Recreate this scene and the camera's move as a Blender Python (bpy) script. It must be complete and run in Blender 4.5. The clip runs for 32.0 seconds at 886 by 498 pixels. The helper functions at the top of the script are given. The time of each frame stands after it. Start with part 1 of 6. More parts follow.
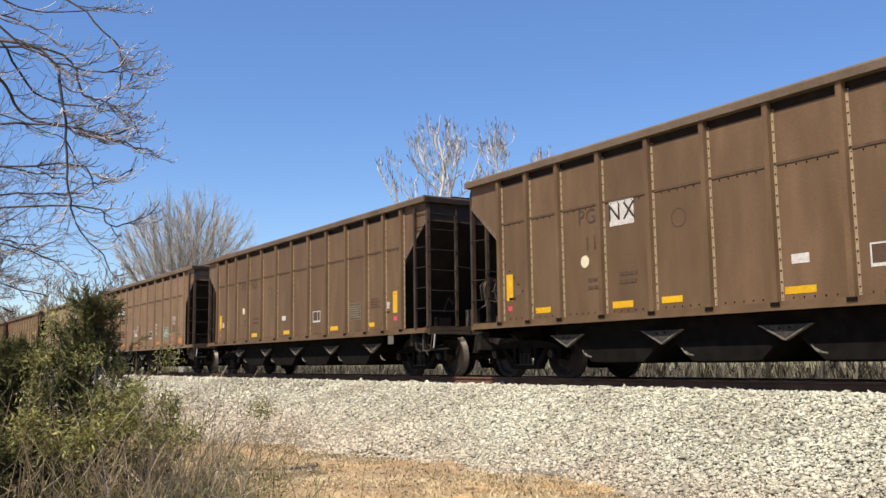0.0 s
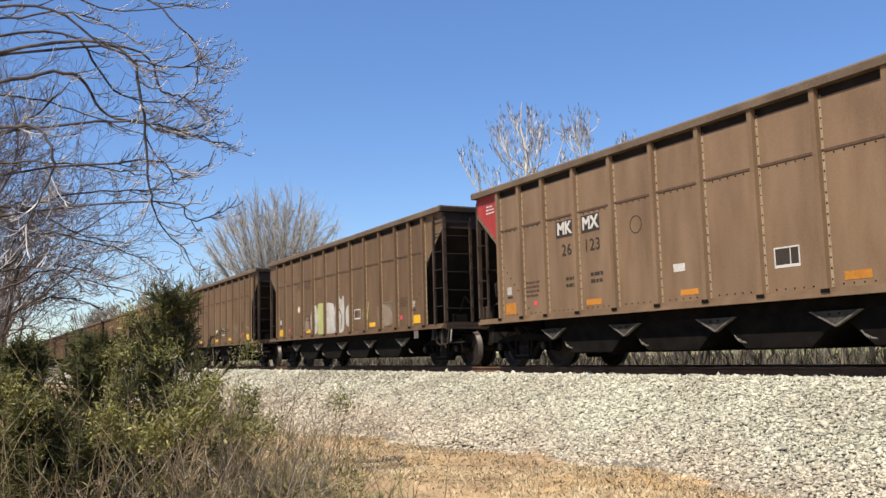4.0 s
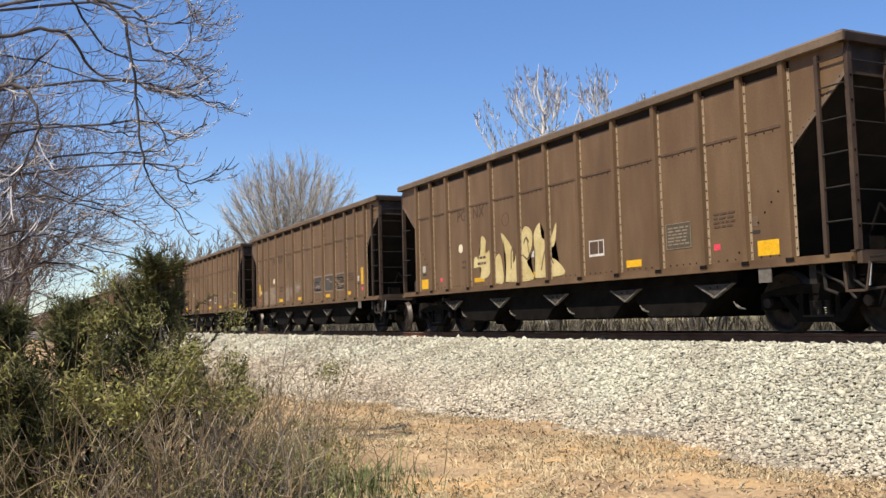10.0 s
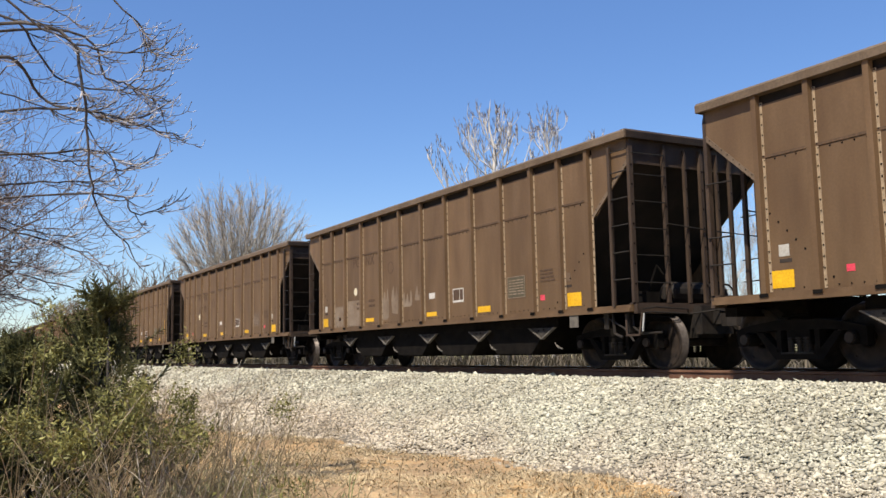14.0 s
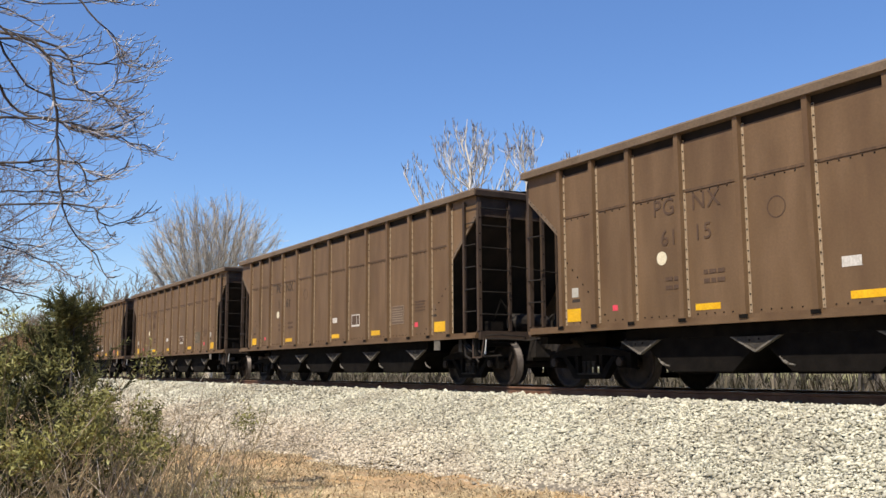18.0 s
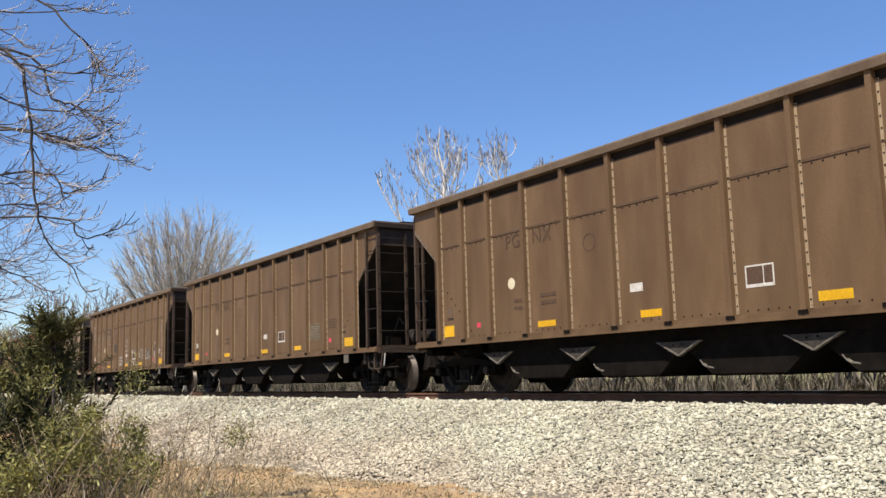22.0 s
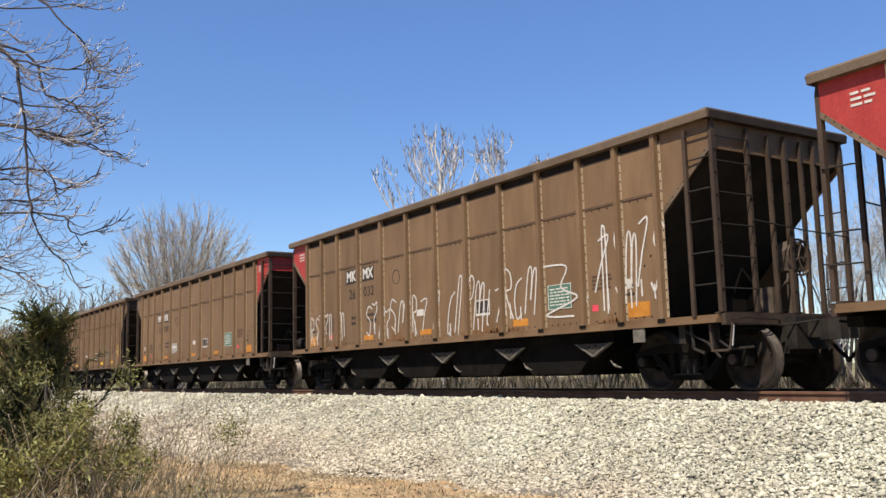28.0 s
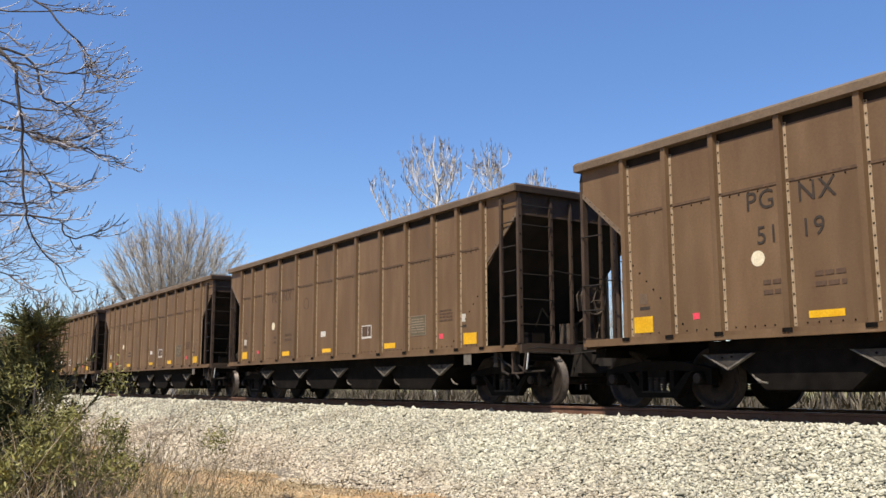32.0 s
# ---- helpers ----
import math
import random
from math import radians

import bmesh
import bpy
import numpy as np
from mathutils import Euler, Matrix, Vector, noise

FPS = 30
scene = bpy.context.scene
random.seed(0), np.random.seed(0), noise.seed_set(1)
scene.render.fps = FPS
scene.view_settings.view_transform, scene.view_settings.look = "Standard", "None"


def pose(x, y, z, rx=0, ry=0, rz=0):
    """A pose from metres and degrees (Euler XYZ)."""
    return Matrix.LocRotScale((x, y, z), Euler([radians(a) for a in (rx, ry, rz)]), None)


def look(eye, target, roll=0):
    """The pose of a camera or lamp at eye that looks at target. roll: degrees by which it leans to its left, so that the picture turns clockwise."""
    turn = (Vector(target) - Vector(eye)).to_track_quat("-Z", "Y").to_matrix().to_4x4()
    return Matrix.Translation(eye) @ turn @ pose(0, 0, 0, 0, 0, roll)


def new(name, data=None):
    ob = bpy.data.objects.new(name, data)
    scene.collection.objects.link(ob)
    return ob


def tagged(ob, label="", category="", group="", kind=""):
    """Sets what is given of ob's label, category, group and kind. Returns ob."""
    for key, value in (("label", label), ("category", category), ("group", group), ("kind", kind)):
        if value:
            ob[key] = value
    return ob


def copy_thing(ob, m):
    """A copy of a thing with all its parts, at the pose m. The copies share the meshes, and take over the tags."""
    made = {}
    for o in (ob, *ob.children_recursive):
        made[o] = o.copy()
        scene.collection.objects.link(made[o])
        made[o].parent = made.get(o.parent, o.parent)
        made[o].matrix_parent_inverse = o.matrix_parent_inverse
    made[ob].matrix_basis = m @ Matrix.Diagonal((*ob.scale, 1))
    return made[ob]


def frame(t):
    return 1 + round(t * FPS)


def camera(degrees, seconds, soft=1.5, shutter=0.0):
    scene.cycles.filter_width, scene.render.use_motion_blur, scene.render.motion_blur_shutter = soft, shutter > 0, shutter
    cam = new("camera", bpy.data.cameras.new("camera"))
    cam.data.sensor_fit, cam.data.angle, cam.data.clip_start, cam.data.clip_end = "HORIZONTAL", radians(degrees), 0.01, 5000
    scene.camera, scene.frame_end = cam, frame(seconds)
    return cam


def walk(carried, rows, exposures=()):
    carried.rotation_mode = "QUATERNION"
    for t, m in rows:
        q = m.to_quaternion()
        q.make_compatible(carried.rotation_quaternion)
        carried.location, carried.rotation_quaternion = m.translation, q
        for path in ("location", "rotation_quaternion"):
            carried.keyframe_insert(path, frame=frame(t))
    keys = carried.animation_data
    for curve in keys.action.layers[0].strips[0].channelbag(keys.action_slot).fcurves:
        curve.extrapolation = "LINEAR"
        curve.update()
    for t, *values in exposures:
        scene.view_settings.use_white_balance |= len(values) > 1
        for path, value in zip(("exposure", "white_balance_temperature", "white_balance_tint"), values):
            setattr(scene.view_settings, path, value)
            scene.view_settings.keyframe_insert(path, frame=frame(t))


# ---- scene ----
cam = camera(52.0, 32.0)
# seconds, x, y, z, yaw, pitch, roll: a hand-held camera on the grass beside the track
ROWS = [
    (0.0, 0.543, -0.484, 1.549, 56.93, 7.03, -0.77),
    (0.5, 0.541, -0.485, 1.550, 57.48, 7.61, -1.21),
    (1.0, 0.522, -0.493, 1.547, 57.78, 7.56, -1.15),
    (1.5, 0.502, -0.487, 1.543, 57.47, 7.25, -1.24),
    (2.0, 0.488, -0.490, 1.542, 57.48, 6.64, -1.58),
    (2.5, 0.467, -0.475, 1.520, 58.32, 5.98, -1.76),
    (3.0, 0.420, -0.402, 1.522, 59.62, 6.11, -1.74),
    (3.5, 0.395, -0.328, 1.532, 61.12, 6.66, -1.57),
    (4.0, 0.332, -0.281, 1.538, 62.39, 6.58, -1.53),
    (4.5, 0.294, -0.231, 1.549, 63.06, 6.11, -1.53),
    (6.5, 0.289, -0.232, 1.561, 60.26, 7.17, -1.75),
    (7.0, 0.214, -0.237, 1.548, 59.14, 6.34, -2.05),
    (7.5, 0.177, -0.233, 1.532, 58.69, 5.51, -2.61),
    (8.0, 0.183, -0.187, 1.535, 58.83, 4.55, -2.56),
    (8.5, 0.134, -0.096, 1.529, 60.66, 4.63, -1.25),
    (9.0, 0.123, -0.007, 1.544, 63.87, 4.63, -0.45),
    (9.5, 0.140, 0.054, 1.548, 64.69, 4.42, -0.91),
    (10.0, 0.105, 0.068, 1.550, 63.70, 4.41, -1.49),
    (10.5, 0.063, 0.039, 1.551, 62.36, 5.11, -2.07),
    (11.0, 0.019, -0.011, 1.556, 60.44, 6.07, -3.16),
    (11.5, -0.017, -0.049, 1.559, 58.84, 6.24, -3.83),
    (12.0, -0.000, -0.037, 1.568, 58.31, 6.26, -3.24),
    (12.5, -0.049, 0.053, 1.572, 58.65, 6.58, -2.27),
    (13.0, -0.023, 0.053, 1.583, 59.98, 6.90, -1.49),
    (13.5, 0.009, 0.038, 1.582, 60.92, 6.37, -1.24),
    (15.5, 0.210, 0.023, 1.558, 57.88, 6.76, -0.45),
    (16.0, 0.230, 0.035, 1.554, 58.41, 6.73, -0.55),
    (16.5, 0.262, 0.074, 1.539, 59.35, 5.74, -0.59),
    (17.0, 0.237, 0.089, 1.543, 60.04, 5.30, -0.46),
    (17.5, 0.195, 0.084, 1.542, 59.77, 6.16, -0.30),
    (18.0, 0.151, 0.062, 1.557, 58.92, 7.52, -0.31),
    (18.5, 0.106, 0.019, 1.578, 58.08, 8.04, -0.56),
    (19.0, 0.033, -0.003, 1.573, 57.30, 7.71, -1.41),
    (19.5, 0.003, -0.020, 1.557, 57.25, 7.47, -1.46),
    (20.0, -0.017, -0.004, 1.564, 58.09, 7.56, -1.00),
    (20.5, -0.014, 0.015, 1.568, 58.11, 7.83, -0.87),
    (21.0, -0.031, 0.022, 1.567, 57.43, 7.86, -1.45),
    (21.5, -0.039, 0.013, 1.571, 57.21, 8.00, -1.70),
    (22.0, -0.027, -0.006, 1.573, 57.13, 7.95, -1.56),
    (22.5, -0.022, -0.008, 1.571, 57.23, 7.81, -0.97),
    (23.0, -0.020, 0.003, 1.562, 57.22, 7.50, -0.85),
    (23.5, -0.020, 0.016, 1.563, 57.02, 7.19, -0.87),
    (24.0, -0.014, 0.036, 1.563, 56.83, 7.03, -1.30),
    (24.5, -0.017, 0.032, 1.562, 57.08, 7.19, -1.61),
    (25.0, -0.020, 0.035, 1.567, 57.45, 7.53, -1.76),
    (25.5, -0.014, 0.039, 1.566, 57.63, 7.52, -1.99),
    (27.5, -0.011, 0.019, 1.562, 57.16, 7.55, -1.41),
    (28.0, 0.004, 0.014, 1.566, 56.93, 7.78, -1.45),
    (28.5, -0.007, 0.008, 1.565, 56.81, 7.93, -1.29),
    (29.0, -0.004, 0.007, 1.573, 56.77, 7.96, -1.14),
    (29.5, 0.011, 0.011, 1.569, 56.56, 8.08, -1.03),
    (30.0, 0.001, 0.001, 1.568, 56.38, 8.17, -0.59),
    (30.5, 0.007, 0.009, 1.570, 56.58, 8.17, -0.54),
    (31.0, 0.024, 0.020, 1.565, 56.63, 8.28, -0.65),
    (31.5, 0.011, 0.017, 1.566, 56.47, 8.44, -0.40),
    (32.0, 0.027, 0.027, 1.568, 56.67, 8.53, -0.16),
]
PATH = [(t, pose(x, y, z, 90 + pitch, 0, yaw) @ pose(0, 0, 0, 0, 0, roll)) for t, x, y, z, yaw, pitch, roll in ROWS]
walk(cam, PATH)

# ---- light ----
RAIL = 1.2            # rail top above the ground at the camera
TRACK = 11.56         # the track's centre line
SUN = Vector((0.30, -0.62, 1.0)).normalized()
world = bpy.data.worlds.new("sky")
scene.world = world
world.use_nodes = True
wt = world.node_tree
sky = wt.nodes.new("ShaderNodeTexSky")
sky.sky_type = "NISHITA"
sky.sun_disc = False
sky.sun_elevation = math.asin(SUN.z)
sky.sun_rotation = math.atan2(SUN.x, SUN.y)
sky.altitude, sky.air_density, sky.dust_density, sky.ozone_density = 200, 1.0, 0.25, 2.5
wt.nodes["Background"].inputs[1].default_value = 0.125
deep = wt.nodes.new("ShaderNodeHueSaturation")      # the clear spring sky's strong blue
deep.inputs["Hue"].default_value, deep.inputs["Saturation"].default_value = 0.511, 1.235
wt.links.new(sky.outputs[0], deep.inputs["Color"])
even = wt.nodes.new("ShaderNodeMix")                # dry air keeps the low sky blue
even.data_type = "RGBA"
even.inputs["Factor"].default_value = 0.30
even.inputs["B"].default_value = (1.05, 1.86, 3.62, 1)
wt.links.new(deep.outputs[0], even.inputs["A"])
wt.links.new(even.outputs["Result"], wt.nodes["Background"].inputs[0])
sun = new("sun", bpy.data.lights.new("sun", "SUN"))
sun.data.energy, sun.data.angle, sun.data.color = 5.2, radians(0.53), (1.0, 0.895, 0.755)
sun.matrix_world = look((0, 0, 60), Vector((0, 0, 60)) - SUN)
scene.view_settings.exposure = 0.47

# ---- materials ----


def material(name, colors, rough=0.8, metal=0.0, scale=4.0, fine=60.0, bump=0.2, stretch=(1, 1, 1), vary=0.0, island=0.0, spec=0.3, grain=0.18, blotch=0.0):
    """A surface of two or three colours mixed by coarse noise, with fine grain in colour and relief."""
    m = bpy.data.materials.new(name)
    m.use_nodes = True
    nt = m.node_tree
    n, link = nt.nodes, nt.links.new
    b = n["Principled BSDF"]
    b.inputs["Roughness"].default_value, b.inputs["Metallic"].default_value = rough, metal
    b.inputs["Specular IOR Level"].default_value = spec
    tc = n.new("ShaderNodeTexCoord")
    mp = n.new("ShaderNodeMapping")
    mp.inputs["Scale"].default_value = stretch
    link(tc.outputs["Object"], mp.inputs["Vector"])
    oi = n.new("ShaderNodeObjectInfo")
    add = n.new("ShaderNodeVectorMath")
    add.operation = "ADD"
    mul = n.new("ShaderNodeMath")
    mul.operation = "MULTIPLY"
    mul.inputs[1].default_value = 37.0
    link(oi.outputs["Random"], mul.inputs[0])
    link(mp.outputs[0], add.inputs[0])
    link(mul.outputs[0], add.inputs[1])
    nz = n.new("ShaderNodeTexNoise")
    nz.inputs["Scale"].default_value, nz.inputs["Detail"].default_value = scale, 5
    link(add.outputs[0], nz.inputs["Vector"])
    ramp = n.new("ShaderNodeValToRGB")
    ramp.color_ramp.elements[0].position, ramp.color_ramp.elements[1].position = 0.3, 0.7
    ramp.color_ramp.elements[0].color = (*colors[0], 1)
    ramp.color_ramp.elements[1].color = (*colors[-1], 1)
    if len(colors) > 2:
        ramp.color_ramp.elements.new(0.5).color = (*colors[1], 1)
    link(nz.outputs["Fac"], ramp.inputs["Fac"])
    if blotch:
        big = n.new("ShaderNodeTexNoise")
        big.inputs["Scale"].default_value, big.inputs["Detail"].default_value = 0.55, 6
        link(add.outputs[0], big.inputs["Vector"])
    nf = n.new("ShaderNodeTexNoise")
    nf.inputs["Scale"].default_value, nf.inputs["Detail"].default_value = fine, 3
    link(tc.outputs["Object"], nf.inputs["Vector"])
    hsv = n.new("ShaderNodeHueSaturation")
    link(ramp.outputs[0], hsv.inputs["Color"])
    mr = n.new("ShaderNodeMapRange")
    mr.inputs["From Min"].default_value, mr.inputs["From Max"].default_value = 0.25, 0.75
    mr.inputs["To Min"].default_value, mr.inputs["To Max"].default_value = 1 - grain, 1 + grain
    link(nf.outputs["Fac"], mr.inputs["Value"])
    last = mr.outputs[0]
    if blotch:
        rb = n.new("ShaderNodeMapRange")
        rb.inputs["From Min"].default_value, rb.inputs["From Max"].default_value = 0.3, 0.7
        rb.inputs["To Min"].default_value, rb.inputs["To Max"].default_value = 1 - blotch, 1 + blotch
        link(big.outputs["Fac"], rb.inputs["Value"])
        mb = n.new("ShaderNodeMath")
        mb.operation = "MULTIPLY"
        link(last, mb.inputs[0])
        link(rb.outputs[0], mb.inputs[1])
        last = mb.outputs[0]
    for amount, socket in ((vary, oi.outputs["Random"]), (island, None)):
        if amount:
            if socket is None:
                socket = n.new("ShaderNodeNewGeometry").outputs["Random Per Island"]
            r2 = n.new("ShaderNodeMapRange")
            r2.inputs["To Min"].default_value, r2.inputs["To Max"].default_value = 1 - amount, 1 + amount
            link(socket, r2.inputs["Value"])
            mm = n.new("ShaderNodeMath")
            mm.operation = "MULTIPLY"
            link(last, mm.inputs[0])
            link(r2.outputs[0], mm.inputs[1])
            last = mm.outputs[0]
    link(last, hsv.inputs["Value"])
    link(hsv.outputs[0], b.inputs["Base Color"])
    if bump:
        bp = n.new("ShaderNodeBump")
        bp.inputs["Strength"].default_value, bp.inputs["Distance"].default_value = bump, 0.01
        link(nf.outputs["Fac"], bp.inputs["Height"])
        link(bp.outputs[0], b.inputs["Normal"])
    return m


def twig_material(name, dark, pale, share=0.5, rough=0.85):
    """Bark that differs from twig to twig: some dark, some pale."""
    m = material(name, [dark, pale], rough, 0, 6, 60, 0.15)
    n, link = m.node_tree.nodes, m.node_tree.links.new
    hsv = [q for q in n if q.type == "HUE_SAT"][0]
    old = [q for q in n if q.type == "VALTORGB"][0]
    geo = n.new("ShaderNodeNewGeometry")
    ramp = n.new("ShaderNodeValToRGB")
    ramp.color_ramp.elements[0].position, ramp.color_ramp.elements[1].position = share - 0.2, share + 0.25
    ramp.color_ramp.elements[0].color, ramp.color_ramp.elements[1].color = (*dark, 1), (*pale, 1)
    link(geo.outputs["Random Per Island"], ramp.inputs["Fac"])
    mix = n.new("ShaderNodeMix")
    mix.data_type = "RGBA"
    mix.inputs["Factor"].default_value = 0.7
    link(old.outputs[0], mix.inputs["A"])
    link(ramp.outputs[0], mix.inputs["B"])
    link(mix.outputs["Result"], hsv.inputs["Color"])
    return m


STREAK = (2.2, 2.2, 0.55)
paint_brown = material("weathered_brown_paint", [(0.099, 0.058, 0.029), (0.118, 0.072, 0.036), (0.140, 0.087, 0.046)], 0.62, 0, 1.4, 30, 0.06, STREAK, vary=0.05, grain=0.09, blotch=0.13)
paint_tan = material("weathered_tan_paint", [(0.1863, 0.1386, 0.0905), (0.2277, 0.1749, 0.1175), (0.2622, 0.2035, 0.1404)], 0.62, 0, 1.3, 45, 0.08, STREAK, vary=0.05, grain=0.09, blotch=0.13)
paint_dun = material("weathered_dun_paint", [(0.1484, 0.0930, 0.0512), (0.1760, 0.1140, 0.0651), (0.2014, 0.1330, 0.0781)], 0.62, 0, 1.4, 30, 0.06, STREAK, vary=0.05, grain=0.09, blotch=0.13)
paint_umber = material("weathered_umber_paint", [(0.1251, 0.0740, 0.0359), (0.1484, 0.0910, 0.0466), (0.1717, 0.1080, 0.0572)], 0.62, 0, 1.4, 30, 0.06, STREAK, vary=0.05, grain=0.09, blotch=0.13)
paint_dust = material("dusty_edge", [(0.244, 0.181, 0.115), (0.340, 0.259, 0.170)], 0.85, 0, 14, 90, 0.2)
paint_red = material("red_corner_paint", [(0.266, 0.026, 0.022), (0.333, 0.041, 0.033)], 0.6, 0, 2.5, 40, 0.08, STREAK)
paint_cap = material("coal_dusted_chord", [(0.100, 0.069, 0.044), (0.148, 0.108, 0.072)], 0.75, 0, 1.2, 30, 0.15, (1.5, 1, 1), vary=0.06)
# coal grime, darkened further with the deep shade under the cars
shaded_grime = material("shaded_black_grime", [(0.0041, 0.0036, 0.0032), (0.0105, 0.0088, 0.0073)], 0.95, 0, 5, 60, 0.3, spec=0.08)
# the sheets' downward-facing shade is put into this black
slope_black = material("shaded_slope_sheet", [(0.0085, 0.0068, 0.0051), (0.0221, 0.0162, 0.0120)], 0.85, 0, 2, 40, 0.15)
steel_dark = material("greasy_cast_steel", [(0.0085, 0.0072, 0.0060), (0.027, 0.021, 0.0160)], 0.75, 0.1, 6, 60, 0.3)
wheel_steel = material("rusty_wheel_steel", [(0.012, 0.0092, 0.0072), (0.040, 0.028, 0.021)], 0.7, 0.2, 8, 60, 0.15)
tread_steel = material("bright_tread", [(0.067, 0.056, 0.048), (0.118, 0.100, 0.085)], 0.5, 0.4, 20, 80, 0.02)
galv = material("pale_pipe", [(0.370, 0.370, 0.355), (0.518, 0.518, 0.503)], 0.5, 0.2, 20, 60, 0.05)
# darker brown than the side paint, for the fittings at the ends
post_brown = material("dark_brown_post", [(0.030, 0.019, 0.013), (0.062, 0.041, 0.027)], 0.75, 0, 3, 40, 0.15, (1, 1, 0.6), vary=0.1)
dusty_iron = material("dusty_iron", [(0.045, 0.034, 0.026), (0.098, 0.075, 0.056)], 0.75, 0.1, 8, 50, 0.2)
gusset_dark = material("sooty_gusset", [(0.032, 0.029, 0.026), (0.066, 0.059, 0.051)], 0.9, 0, 10, 60, 0.2, spec=0.1)
seam_brown = material("stained_seam", [(0.064, 0.039, 0.023), (0.112, 0.069, 0.040)], 0.8, 0, 5, 50, 0.2, (3, 3, 1))
gusset_grey = material("dusty_gusset", [(0.085, 0.076, 0.064), (0.150, 0.135, 0.112)], 0.85, 0, 10, 60, 0.2)
# near-black that paints in the shade below the top chord
chord_shade = material("coal_soot", [(0.010, 0.0075, 0.0058), (0.024, 0.017, 0.012)], 0.9, 0, 4, 60, 0.2)
coal = material("coal", [(0.0059, 0.0059, 0.0067), (0.022, 0.022, 0.024)], 0.5, 0, 12, 40, 0.9)
rail_rust = material("rusty_rail", [(0.096, 0.044, 0.026), (0.178, 0.096, 0.059)], 0.8, 0.1, 3, 50, 0.2)
rail_top = material("polished_rail_head", [(0.370, 0.348, 0.326), (0.444, 0.422, 0.400)], 0.28, 0.9, 5, 50, 0.02)
tie_wood = material("creosoted_tie", [(0.037, 0.028, 0.021), (0.081, 0.063, 0.048)], 0.9, 0, 3, 40, 0.5, (1, 6, 6))


def dusted_stone():
    """Crushed stone, grey-green and clean near the ties, pinkish with dust towards the foot of the bank."""
    m = material("pale_ballast_stone", [(0.325, 0.290, 0.230), (0.420, 0.385, 0.312), (0.500, 0.466, 0.380)], 0.9, 0, 0.55, 35, 0.3, island=0.40)
    n, link = m.node_tree.nodes, m.node_tree.links.new
    hsv = [q for q in n if q.type == "HUE_SAT"][0]
    tc = [q for q in n if q.type == "TEX_COORD"][0]
    sep = n.new("ShaderNodeSeparateXYZ")
    link(tc.outputs["Object"], sep.inputs[0])
    nz = n.new("ShaderNodeTexNoise")
    nz.inputs["Scale"].default_value = 0.8
    link(tc.outputs["Object"], nz.inputs["Vector"])
    add = n.new("ShaderNodeMath")
    add.operation = "MULTIPLY_ADD"
    add.inputs[1].default_value = 2.2
    link(nz.outputs["Fac"], add.inputs[0])
    link(sep.outputs["Y"], add.inputs[2])
    mr = n.new("ShaderNodeMapRange")
    mr.inputs["From Min"].default_value, mr.inputs["From Max"].default_value = 8.0, 9.5
    link(add.outputs[0], mr.inputs["Value"])
    tint = n.new("ShaderNodeMix")
    tint.data_type = "RGBA"
    tint.inputs["A"].default_value, tint.inputs["B"].default_value = (1.0, 0.945, 0.89, 1), (0.96, 1.0, 0.96, 1)
    link(mr.outputs[0], tint.inputs["Factor"])
    mul = n.new("ShaderNodeMix")
    mul.data_type, mul.blend_type = "RGBA", "MULTIPLY"
    mul.inputs["Factor"].default_value = 1.0
    link(hsv.outputs[0], mul.inputs["A"])
    link(tint.outputs["Result"], mul.inputs["B"])
    link(mul.outputs["Result"], n["Principled BSDF"].inputs["Base Color"])
    return m


stone = dusted_stone()
bed = material("ballast_bed", [(0.10, 0.088, 0.068), (0.20, 0.175, 0.135)], 0.95, 0, 14, 45, 0.9)
yellow = material("reflector_yellow", [(0.577, 0.311, 0.0074), (0.629, 0.370, 0.0148)], 0.45, 0, 6, 40, 0.02, vary=0.1)
orange = material("faded_orange", [(0.370, 0.141, 0.0185), (0.459, 0.200, 0.030)], 0.5, 0, 6, 40, 0.02, vary=0.1)
white = material("stencil_white", [(0.407, 0.385, 0.340), (0.577, 0.555, 0.518)], 0.7, 0, 18, 60, 0.02)
cream = material("cream_dot", [(0.555, 0.488, 0.333), (0.629, 0.577, 0.429)], 0.7, 0, 18, 60, 0.02)
dark_letter = material("dark_stencil", [(0.026, 0.021, 0.0163), (0.044, 0.033, 0.026)], 0.8, 0, 20, 60, 0.02)
faded_letter = material("faded_stencil", [(0.066, 0.040, 0.026), (0.086, 0.053, 0.034)], 0.8, 0, 20, 60, 0.02)
green_plate = material("green_plate", [(0.052, 0.126, 0.089), (0.074, 0.163, 0.118)], 0.7, 0, 10, 60, 0.02, vary=0.25)
olive_plate = material("olive_plate", [(0.070, 0.060, 0.036), (0.092, 0.078, 0.048)], 0.7, 0, 10, 60, 0.02, vary=0.25)
teal_plate = material("teal_plate", [(0.037, 0.237, 0.266), (0.052, 0.296, 0.318)], 0.6, 0, 10, 60, 0.02)
brown_plate = material("brown_plate", [(0.104, 0.070, 0.044), (0.126, 0.085, 0.056)], 0.7, 0, 10, 60, 0.02)
pink = material("pink_spray", [(0.533, 0.244, 0.266), (0.607, 0.333, 0.348)], 0.7, 0, 3, 40, 0.02)
straw_spray = material("pale_yellow_spray", [(0.407, 0.318, 0.126), (0.533, 0.444, 0.222)], 0.7, 0, 3, 40, 0.02)
silver_spray = material("pale_spray", [(0.311, 0.296, 0.252), (0.459, 0.444, 0.400)], 0.7, 0, 2.5, 40, 0.02)
lime_spray = material("pale_green_spray", [(0.296, 0.311, 0.104), (0.370, 0.385, 0.163)], 0.7, 0, 3, 40, 0.02)
